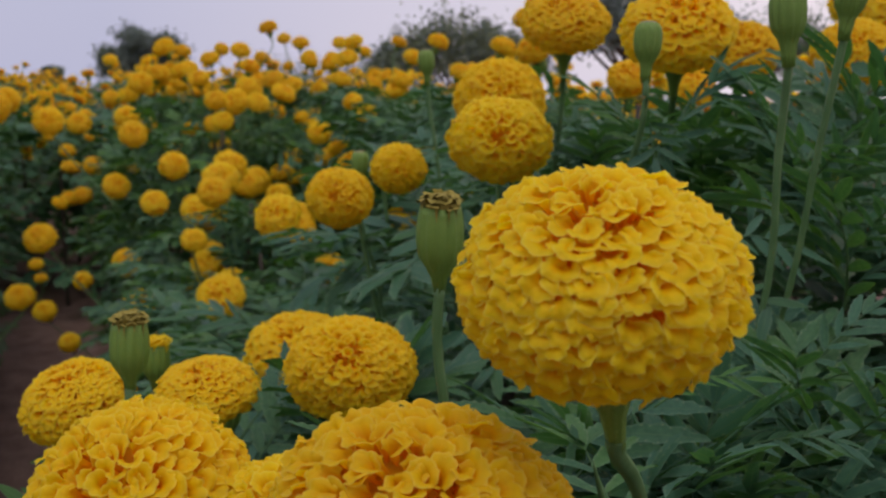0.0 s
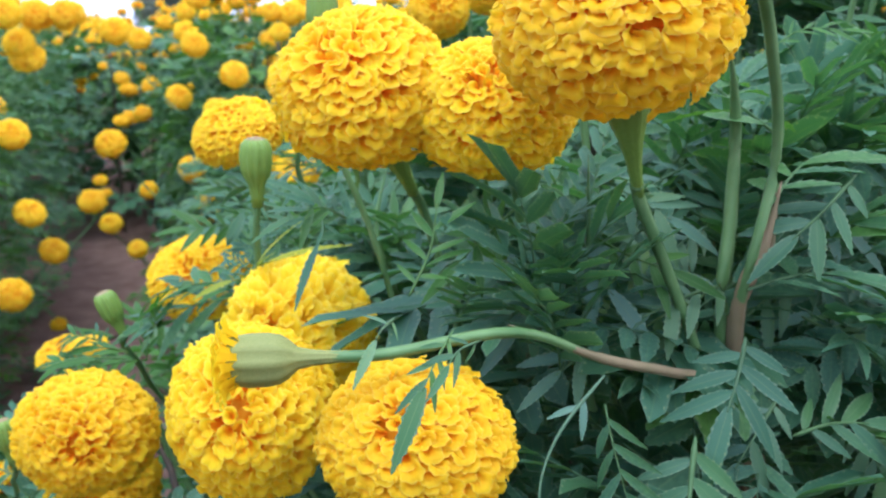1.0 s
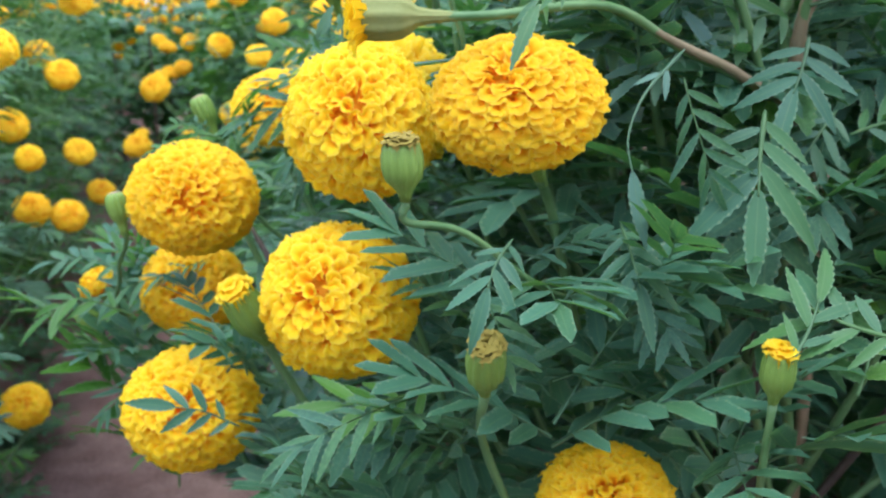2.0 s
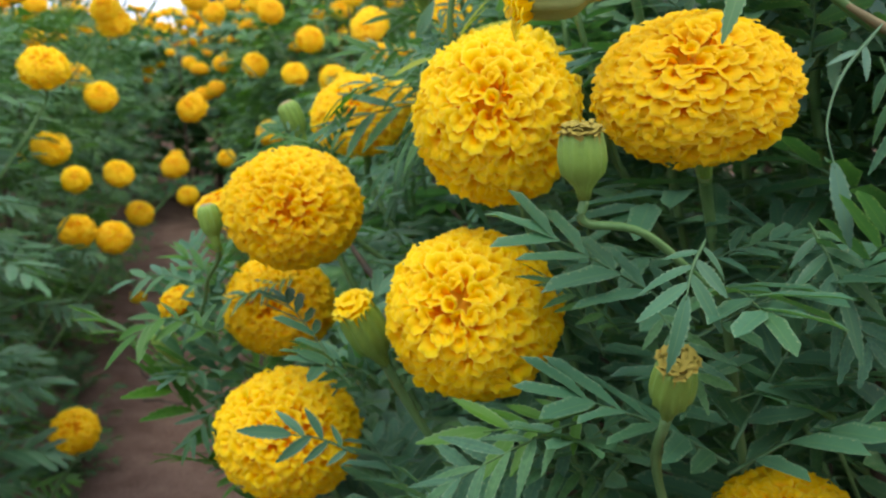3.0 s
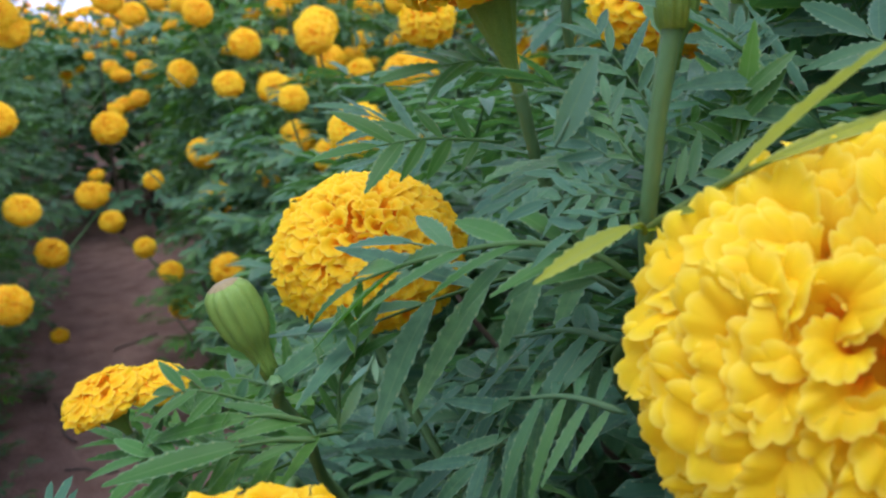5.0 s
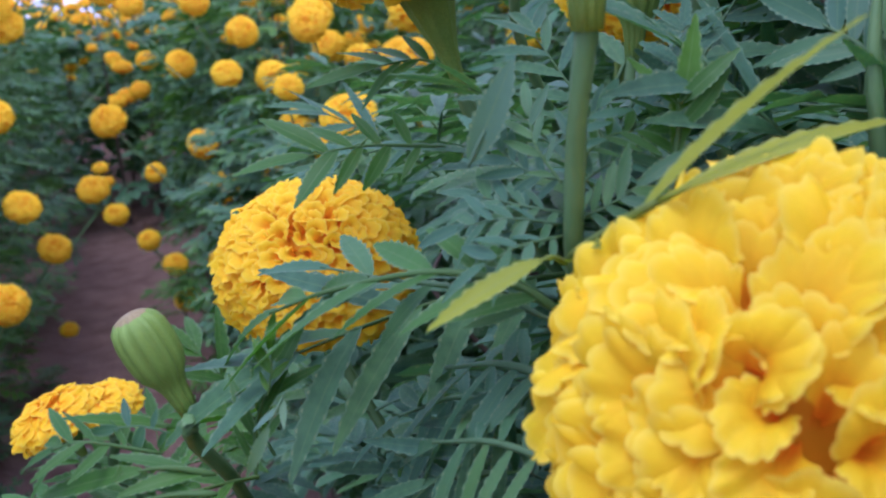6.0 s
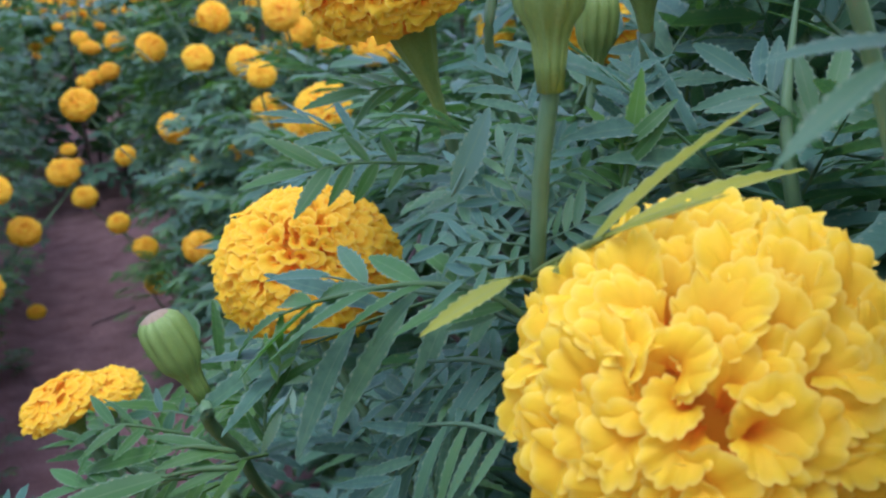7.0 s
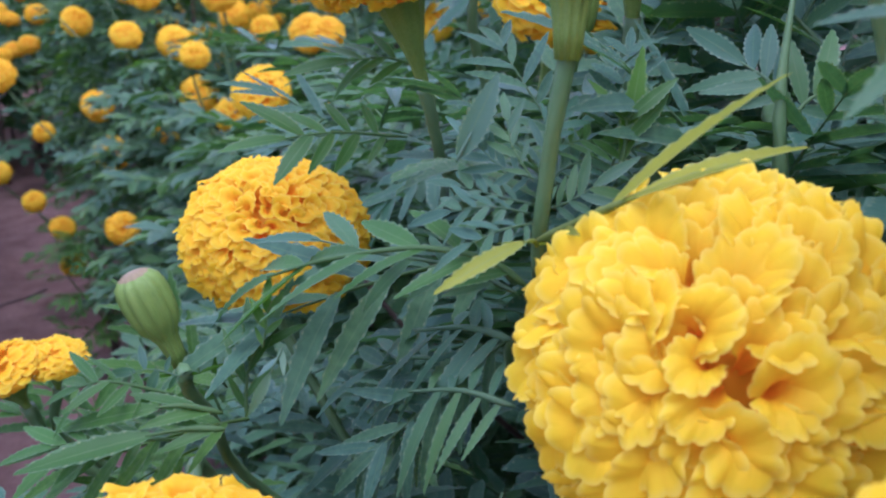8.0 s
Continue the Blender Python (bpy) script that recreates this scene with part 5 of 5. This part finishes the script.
NEAR[0].frond(((0.027, 0.285, 0.830), (0.012, 0.275, 0.823), (-0.002, 0.267, 0.813)), (-0.15, -0.72, 0.7), 3, 0.022, GREY_LEAF, 0.23)
NEAR[0].frond(((-0.002, 0.208, 0.786), (-0.014, 0.199, 0.781), (-0.026, 0.191, 0.773)), (-0.10, -0.72, 0.7), 3, 0.021, GREY_LEAF, 0.23)
NEAR[0].frond(((0.013, 0.251, 0.815), (0.000, 0.241, 0.808), (-0.012, 0.234, 0.798)), (0.09, -0.72, 0.7), 3, 0.024, GREY_LEAF, 0.23)
NEAR[0].frond(((-0.005, 0.226, 0.805), (-0.016, 0.217, 0.801), (-0.027, 0.210, 0.794)), (-0.02, -0.72, 0.7), 3, 0.020, GREY_LEAF, 0.23)
NEAR[0].frond(((0.051, 0.283, 0.801), (0.063, 0.276, 0.794), (0.075, 0.271, 0.784)), (0.11, -0.72, 0.7), 3, 0.025, GREY_LEAF, 0.23)
NEAR[0].frond(((0.075, 0.254, 0.801), (0.067, 0.245, 0.789), (0.061, 0.236, 0.774)), (0.14, -0.72, 0.7), 3, 0.025, GREY_LEAF, 0.23)
NEAR[0].frond(((0.026, 0.236, 0.789), (0.013, 0.227, 0.785), (0.000, 0.220, 0.778)), (-0.06, -0.72, 0.7), 3, 0.023, GREY_LEAF, 0.23)
NEAR[0].frond(((0.060, 0.238, 0.782), (0.070, 0.232, 0.778), (0.081, 0.228, 0.772)), (0.05, -0.72, 0.7), 3, 0.021, GREY_LEAF, 0.23)
NEAR[0].frond(((0.087, 0.293, 0.827), (0.098, 0.289, 0.832), (0.110, 0.286, 0.833)), (0.14, -0.72, 0.7), 3, 0.026, GREY_LEAF, 0.23)
NEAR[0].frond(((-0.022, 0.222, 0.795), (-0.031, 0.213, 0.789), (-0.040, 0.206, 0.781)), (0.12, -0.72, 0.7), 3, 0.020, GREY_LEAF, 0.23)
NEAR[0].frond(((0.048, 0.212, 0.762), (0.040, 0.202, 0.754), (0.032, 0.195, 0.743)), (-0.03, -0.72, 0.7), 3, 0.022, GREY_LEAF, 0.23)
NEAR[0].frond(((0.074, 0.222, 0.751), (0.080, 0.215, 0.743), (0.086, 0.209, 0.731)), (-0.05, -0.72, 0.7), 4, 0.024, GREY_LEAF, 0.23)
NEAR[0].frond(((0.030, 0.258, 0.810), (0.019, 0.250, 0.805), (0.010, 0.243, 0.797)), (0.03, -0.72, 0.7), 4, 0.022, GREY_LEAF, 0.23)
NEAR[0].frond(((0.070, 0.281, 0.796), (0.079, 0.274, 0.788), (0.088, 0.269, 0.778)), (-0.06, -0.72, 0.7), 3, 0.023, GREY_LEAF, 0.23)
NEAR[0].frond(((0.094, 0.347, 0.860), (0.107, 0.341, 0.852), (0.119, 0.336, 0.841)), (-0.06, -0.72, 0.7), 3, 0.023, GREY_LEAF, 0.23)
NEAR[0].frond(((0.085, 0.329, 0.826), (0.073, 0.320, 0.816), (0.061, 0.312, 0.803)), (-0.10, -0.72, 0.7), 3, 0.026, GREY_LEAF, 0.23)
NEAR[0].frond(((0.052, 0.302, 0.813), (0.040, 0.293, 0.805), (0.029, 0.286, 0.793)), (-0.14, -0.72, 0.7), 4, 0.022, GREY_LEAF, 0.23)

for at, count, size in (((-0.150, 0.335, 0.785), 7, 0.035), ((-0.135, 0.36, 0.775), 6, 0.034), ((-0.10, 0.34, 0.775), 7, 0.045),
                        ((-0.12, 0.42, 0.80), 8, 0.055), ((-0.06, 0.40, 0.80), 7, 0.06), ((-0.20, 0.50, 0.77), 8, 0.055),
                        ((-0.25, 0.345, 0.715), 8, 0.04), ((-0.285, 0.38, 0.665), 8, 0.045), ((-0.27, 0.34, 0.635), 7, 0.045), ((-0.29, 0.40, 0.60), 7, 0.05),
                        ((-0.30, 0.36, 0.575), 8, 0.05), ((-0.27, 0.33, 0.55), 7, 0.05), ((-0.31, 0.46, 0.645), 7, 0.045), ((-0.25, 0.42, 0.69), 7, 0.04)):
    NEAR[1 if at[1] > 0.375 else 0].tuft(at, count if at[2] < 0.73 else count - 2, size * (1.0 if at[2] < 0.73 else 1.1), 0.6, FRESH[count % 2] if at[2] < 0.73 else None)
for at in ((0.014, 0.31, 0.813), (0.059, 0.35, 0.823), (0.079, 0.317, 0.808), (0.036, 0.286, 0.79), (0.067, 0.267, 0.778), (-0.012, 0.306, 0.807), (0.002, 0.234, 0.765), (0.047, 0.236, 0.75)):
    NEAR[0 if at[1] < 0.21 else 1].tuft(at, 7, 0.06, 0.8)
for at in ((-0.286, 0.346, 0.657), (-0.298, 0.328, 0.634), (-0.259, 0.304, 0.638), (-0.321, 0.341, 0.615), (-0.264, 0.327, 0.603), (-0.314, 0.359, 0.644), (-0.287, 0.316, 0.619)):
    NEAR[0].tuft(at, 7, 0.042, 0.7, FRESH[0])
for at in ((-0.138, 0.453, 0.796), (-0.101, 0.456, 0.791), (-0.114, 0.489, 0.804), (-0.149, 0.485, 0.801)):
    NEAR[1].tuft(at, 8, 0.05, 0.8)
for at, count, size in (((-0.06, 0.155, 0.715), 6, 0.045), ((-0.02, 0.17, 0.71), 7, 0.05), ((0.02, 0.20, 0.735), 7, 0.055), ((-0.09, 0.165, 0.655), 6, 0.045),
                        ((-0.05, 0.15, 0.675), 6, 0.05), ((0.01, 0.16, 0.66), 7, 0.055), ((0.05, 0.22, 0.70), 7, 0.06), ((-0.02, 0.20, 0.80), 3, 0.035),
                        ((0.07, 0.25, 0.78), 5, 0.055), ((-0.06, 0.21, 0.79), 4, 0.04), ((0.09, 0.30, 0.84), 5, 0.05),
                        ((-0.16, 0.215, 0.60), 7, 0.05), ((-0.10, 0.17, 0.60), 7, 0.055), ((-0.20, 0.235, 0.655), 6, 0.04)):
    NEAR[0].tuft(at, count, size, 0.4)

for at, size in (((0.08, 0.51, 0.948), 0.05), ((0.147, 0.62, 0.945), 0.06), ((0.19, 0.56, 0.945), 0.06), ((0.194, 0.521, 0.965), 0.055),
                 ((0.148, 0.463, 0.937), 0.055), ((0.16, 0.428, 0.908), 0.05), ((0.147, 0.507, 0.902), 0.055), ((0.129, 0.616, 0.92), 0.06),
                 ((0.068, 0.715, 0.93), 0.06), ((0.119, 0.357, 0.864), 0.05), ((0.122, 0.324, 0.852), 0.05)):
    NEAR[1].tuft(at, 8, size, 0.7)

NEAR[0].leaves(70, 0.080, low=0.36, keep=in_front, shell=0.6)
NEAR[1].leaves(130, 0.085, low=0.34, keep=in_front, shell=0.6)
NEAR[2].leaves(90, 0.09, low=0.45, keep=in_front)
NEAR[0].shoot(((0.024, 0.220, 0.878), (0.030, 0.230, 0.853), (0.031, 0.229, 0.820), (0.030, 0.223, 0.778), (0.05, 0.27, 0.66), (0.08, 0.335, 0.55)), 0.0026, STEM)
NEAR[0].shoot(((0.042, 0.223, 0.840), (0.042, 0.221, 0.812), (0.034, 0.221, 0.775), (0.07, 0.30, 0.64), (0.082, 0.34, 0.52)), 0.0030, TWIG)
NEAR[0].shoot(((-0.018, 0.215, 0.84), (-0.015, 0.225, 0.79), (-0.01, 0.235, 0.74), (0.05, 0.30, 0.60), (0.08, 0.34, 0.48)), 0.0022, STEM)
NEAR[0].shoot(((-0.215, 0.305, 0.70), (-0.201, 0.293, 0.681), (-0.170, 0.268, 0.665), (-0.06, 0.30, 0.58), (0.07, 0.34, 0.45)), 0.0020, WOODY)
NEAR[1].shoot(((-0.065, 0.442, 0.81), (-0.070, 0.426, 0.792), (-0.078, 0.407, 0.764), (-0.05, 0.50, 0.66), (-0.04, 0.64, 0.52)), 0.0028, STEM)
NEAR[0].tuft((-0.159, 0.296, 0.772), 9, 0.024, 0.9)
NEAR[0].tuft((-0.158, 0.298, 0.765), 7, 0.032, 0.3)
NEAR[0].tuft((0.038, 0.263, 0.811), 4, 0.04, 1.2)
NEAR[0].tuft((0.060, 0.30, 0.83), 8, 0.05, 1.0)
NEAR[0].tuft((-0.018, 0.217, 0.825), 4, 0.03, 1.2)
NEAR[1].tuft((-0.068, 0.435, 0.80), 9, 0.05, 1.2)
# drying branches
NEAR[0].shoot(((0.043, 0.215, 0.833), (0.039, 0.215, 0.811), (0.033, 0.216, 0.785), (0.05, 0.27, 0.69)), 0.0026, TWIG)
NEAR[0].shoot(((-0.04, 0.159, 0.799), (-0.013, 0.175, 0.785), (0.011, 0.196, 0.774), (0.045, 0.245, 0.75), (0.07, 0.30, 0.68)), 0.0019, TWIG)
for at in ((-0.04, 0.213, 0.823), (-0.031, 0.21, 0.81), (-0.025, 0.197, 0.797), (-0.06, 0.24, 0.816)):
    NEAR[0].tuft(at, 9, 0.034, 0.8, FRESH[0])
NEAR[0].branches(9, in_front)
NEAR[1].branches(14, in_front)
for p in NEAR:
    p.foliage(480 if p is NEAR[0] else 460, 0.085, MID_LEAVES, LEAF, keep=low_back if p is NEAR[0] else set_back, shell=0.25)
for p in FIELD:
    if p.height > 0.91:
        for k in range(3 if uv_of(p.base)[1] > 0.9 and uv_of(p.base)[0] < 2.2 else 9):
            az, z = p.r.uniform(0, 6.28), p.height * p.r.uniform(0.72, 1.08)
            reach = p.radius * min(1.0, 1.9 * (1.12 - z / p.height) + 0.25) * p.r.uniform(0.6, 1.0)
            c = p.base + Vector((math.cos(az) * reach, math.sin(az) * reach, z))
            if -0.15 < uv_of(c)[1] < 0.2:
                continue
            p.flower(c, p.r.uniform(56, 72), (math.cos(az) * 0.4, math.sin(az) * 0.4 - 0.3, 0.8), p.r.uniform(0.65, 0.85), MIDS[p.r.randrange(4)], FAR_CUP, 0.0022)
for p in YOUNG:
    p.foliage(42, 0.065, MID_LEAVES, FRESH_LEAF, low=0.03, shell=0.1)
for p in FIELD:
    left = uv_of(p.base)[1] < 0
    if left and uv_of(p.base)[0] < 1.7:
        p.foliage(330, 0.080, MID_LEAVES, FAR_LEAF, low=0.26, shell=0.4, length=0.3)
        continue
    p.foliage(620 if left else 330, 0.064 if left else 0.11, FIELD_LEAVES, FAR_LEAF, shell=0.45 if left else 0.4, length=0.3 if left else 0.12)


# ---- the rest of the field, farther along the beds ----
def whole_flower(head):
    """Head, cup and a length of stalk in one mesh, for flowers far off."""
    bm = bmesh.new()
    bm.from_mesh(head)
    v, f = tube([(0, 0, -6.5), (0.3, 0, -4), (0, 0, -1.4)], [0.10, 0.09, 0.09], 4)
    for extra, faces in ((v, f), ([q.co for q in FAR_CUP.vertices], [tuple(q.vertices) for q in FAR_CUP.polygons])):
        made = [bm.verts.new(q) for q in extra]
        for face in faces:
            bm.faces.new([made[k] for k in face]).material_index = 1
    me = bpy.data.meshes.new("distant_flower")
    bm.to_mesh(me)
    bm.free()
    me.materials.append(PETAL)
    me.materials.append(STEM)
    return me


FAR_FLOWERS = [whole_flower(h) for h in FARS]


def field_plant(seed):
    r = random.Random(seed)
    p = Plant(60 + seed, 30, 1.0, 0.36)
    for k in range(16):
        az, f = r.uniform(0, 6.28), r.random()
        z = 0.55 + 0.50 * f ** 0.4
        rad = 0.34 * (1.15 - 0.75 * max(0.0, (z - 0.55) / 0.50)) * r.uniform(0.6, 1.0)
        c = p.base + Vector((math.cos(az) * rad, math.sin(az) * rad, z))
        p.heads.append((c - p.base, Vector((math.cos(az) * 0.5, math.sin(az) * 0.5, 0.9)).normalized(), 0.034))
        size = r.uniform(0.028, 0.038)
        part("flower", FAR_FLOWERS[r.randrange(3)], p.root, facing(c - p.base, (math.cos(az) * 0.5, math.sin(az) * 0.5, 0.9), r.uniform(0, 360), (size, size, size * r.uniform(0.55, 0.72))))
    p.foliage(40, 0.22, FAR_LEAVES, FAR_LEAF, shell=0.4, length=0.1)
    return p.root


PROTO = [field_plant(s) for s in range(5)]
spots = []
for v in BEDS:
    first = 3.75 if -0.7 < v < 0.6 else (4.75 if 0.9 < v < 1.1 else (0.6 if v < 0 else 0.2))
    last = 15.0 if -2.0 < v < 0.6 else (9.0 if v > 0 else 11.0)
    u = first
    while u < last:
        if v < -0.7 and u < 2.0 or v > 2.0 and u < 1.2:
            u += 0.45
            continue
        spots.append((u + rng.uniform(-0.08, 0.08), v + rng.uniform(-0.06, 0.06)))
        u += 0.42 + 0.03 * u
# bushes that have closed the furrow farther on
spots += [(4.25, -0.02), (4.7, 0.12), (4.75, -0.2), (5.3, 0.0), (5.9, -0.08)]
for v in (-4.3, -5.2, -6.2, -7.4):
    spots += [(u + rng.uniform(-0.2, 0.2), v) for u in (7.0, 7.8, 8.6, 9.5, 10.5, 11.6, 12.8, 14.0)]
for u in (16.2, 18, 20.2):
    spots += [(u + rng.uniform(-0.4, 0.4), v) for v in (-9, -7.8, -6.6, -5.4, -4.4, -3.4, -2.6, -1.8, -1.0, -0.3, 0.4)]
for u in (10.0, 12.0, 14.2, 16.5, 19.0):
    spots += [(u + rng.uniform(-0.5, 0.5), v + rng.uniform(-0.2, 0.2)) for v in (0.9, 1.8, 2.8, 3.9, 5.0, 6.4, 8.0)]
for u in (-0.9, -1.35, -1.8):
    spots += [(u, 0.5), (u, -0.6), (u, 1.0)]
for i, (u, v) in enumerate(spots):
    s = rng.uniform(0.90, 1.05)
    at = spot(u, v, ground_height(u, v) - 0.01)
    turned = pose(*at, 0, 0, rng.uniform(0, 360)) @ Matrix.Diagonal((s, s, s, 1))
    if i < len(PROTO):
        PROTO[i].matrix_basis = turned
    else:
        copy_thing(PROTO[i % len(PROTO)], turned)


# ---- trees beyond the field ----
def tree(x, y, height, width, seed, clumps=44, density=120):
    r = random.Random(seed)
    root = tagged(new("tree"), "dark green bushy tree beyond the field, haze painted into its crown", "tree", "trees beyond the field")
    root.matrix_basis = Matrix.Translation((x, y, -0.05))
    top = height * 0.62
    line = bend([(0, 0, 0), (r.uniform(-0.2, 0.2), 0, top * 0.5), (r.uniform(-0.3, 0.3), 0, top)], 6)
    part("trunk", mesh_of("trunk", *tube(line, [height * (0.035 - 0.022 * i / len(line)) for i in range(len(line))], 9), [BARK]), root)
    verts, faces, uvs = [], [], []
    for k in range(clumps):
        az, el = r.uniform(0, 6.28), r.uniform(-0.35, 1.0)
        q = r.uniform(0.45, 1.0)
        c = Vector((math.cos(az) * width / 2 * q * (1.05 - 0.5 * max(0, el)), math.sin(az) * width / 2 * q, height * (0.60 + 0.36 * el * q)))
        if k < 9:
            low = Vector((0, 0, height * r.uniform(0.25, 0.5)))
            limb = bend([low, low.lerp(c, 0.5) + Vector((0, 0, -0.1)), c], 5)
            part("limb", mesh_of("limb", *tube(limb, [height * (0.014 - 0.011 * i / len(limb)) for i in range(len(limb))], 6), [BARK]), root)
        spread = width * r.uniform(0.09, 0.17)
        for _ in range(density):
            d = Vector((r.gauss(0, 1), r.gauss(0, 1), r.gauss(0, 0.75))) * spread * 0.55
            a = Vector((r.gauss(0, 1), r.gauss(0, 1), r.gauss(0, 1))).normalized() * height * 0.028
            b = a.orthogonal().normalized() * height * 0.012
            o, n = c + d, len(verts)
            verts += [o - a, o - b, o + a, o + b]
            uvs += [(0.5, 0), (0, 0.5), (0.5, 1), (1, 0.5)]
            faces.append((n, n + 1, n + 2, n + 3))
    tagged(part("crown", mesh_of("crown", verts, faces, [HAZED_TREE_LEAF], uvs, False), root), kind="stuff")


tree(-2.2, 35.9, 3.9, 6.1, 800)
tree(-5.4, 43.7, 3.6, 2.9, 700)
tree(-0.3, 40.0, 4.3, 3.9, 885)
tree(-16.8, 41.8, 4.0, 3.2, 265)
tree(-20.7, 47.7, 3.2, 3.0, 215)
tree(3.7, 31.8, 5.5, 6.8, 1085)
tree(-27.4, 53.4, 2.4, 1.3, 95)
tree(15.3, 58.0, 6.7, 10.7, 1330)
tree(-16.5, 78.3, 3.3, 13.0, 560)
tree(24.0, 65.8, 5.8, 17.0, 1500)

# ---- small things on the ground ----
def fallen_head():
    f = tagged(new("fallen_flower", MIDS[0]), "fallen wilted orange flower head on the bare soil", "flower")
    f.matrix_basis = facing((-1.496, 2.439, ground_height(*uv_of((-1.496, 2.439, 0))) + 0.014), (0.2, -0.4, 0.9), 20, (0.026, 0.026, 0.018))


def twig(u, v, way, length, seed):
    r = random.Random(seed)
    pts = []
    for i in range(5):
        a = spot(u, v) + Vector((math.cos(way), math.sin(way), 0)) * length * i / 4 + Vector((r.uniform(-0.01, 0.01), r.uniform(-0.01, 0.01), 0))
        a.z = ground_height(*uv_of(a)) + 0.004
        pts.append(a)
    t = tagged(new("twig", mesh_of("twig", *tube(bend(pts, 4), [0.003] * 17, 5), [BARK])), "thin dark dry twig lying on the soil", "twig", "dry twigs on the path")
    return t


def weed(u, v, size, seed):
    r = random.Random(seed)
    z = ground_height(u, v)
    root = tagged(new("weed_tuft"), "small green weed growing at the edge of the path", "weed", "weeds by the path")
    root.matrix_basis = Matrix.Translation(spot(u, v, z))
    poses = []
    for k in range(16):
        az = k * 2.4 + r.uniform(-0.3, 0.3)
        b = Vector((r.uniform(-0.03, 0.03), r.uniform(-0.03, 0.03), r.uniform(0, size * 0.7)))
        t = b + Vector((math.cos(az), math.sin(az), r.uniform(0.3, 1.2))).normalized() * size * r.uniform(0.5, 1)
        poses.append(leaf_pose(b, t, (0, 0.1, 1)))
    tagged(part("foliage", many_leaves("foliage", poses, FIELD_LEAVES, FAR_LEAF), root), kind="stuff")


fallen_head()
for k, (u, v, way, length) in enumerate(((2.05, -0.12, 2.2, 0.22), (1.85, -0.02, 2.9, 0.12), (2.6, -0.05, 1.1, 0.16), (1.5, 0.02, 0.4, 0.1))):
    twig(u, v, way, length, k)
for k in range(22):
    weed(rng.uniform(0.8, 3.2), rng.choice((-0.30, -0.28, -0.25, 0.16)) + rng.uniform(-0.06, 0.04), rng.uniform(0.04, 0.085), k)
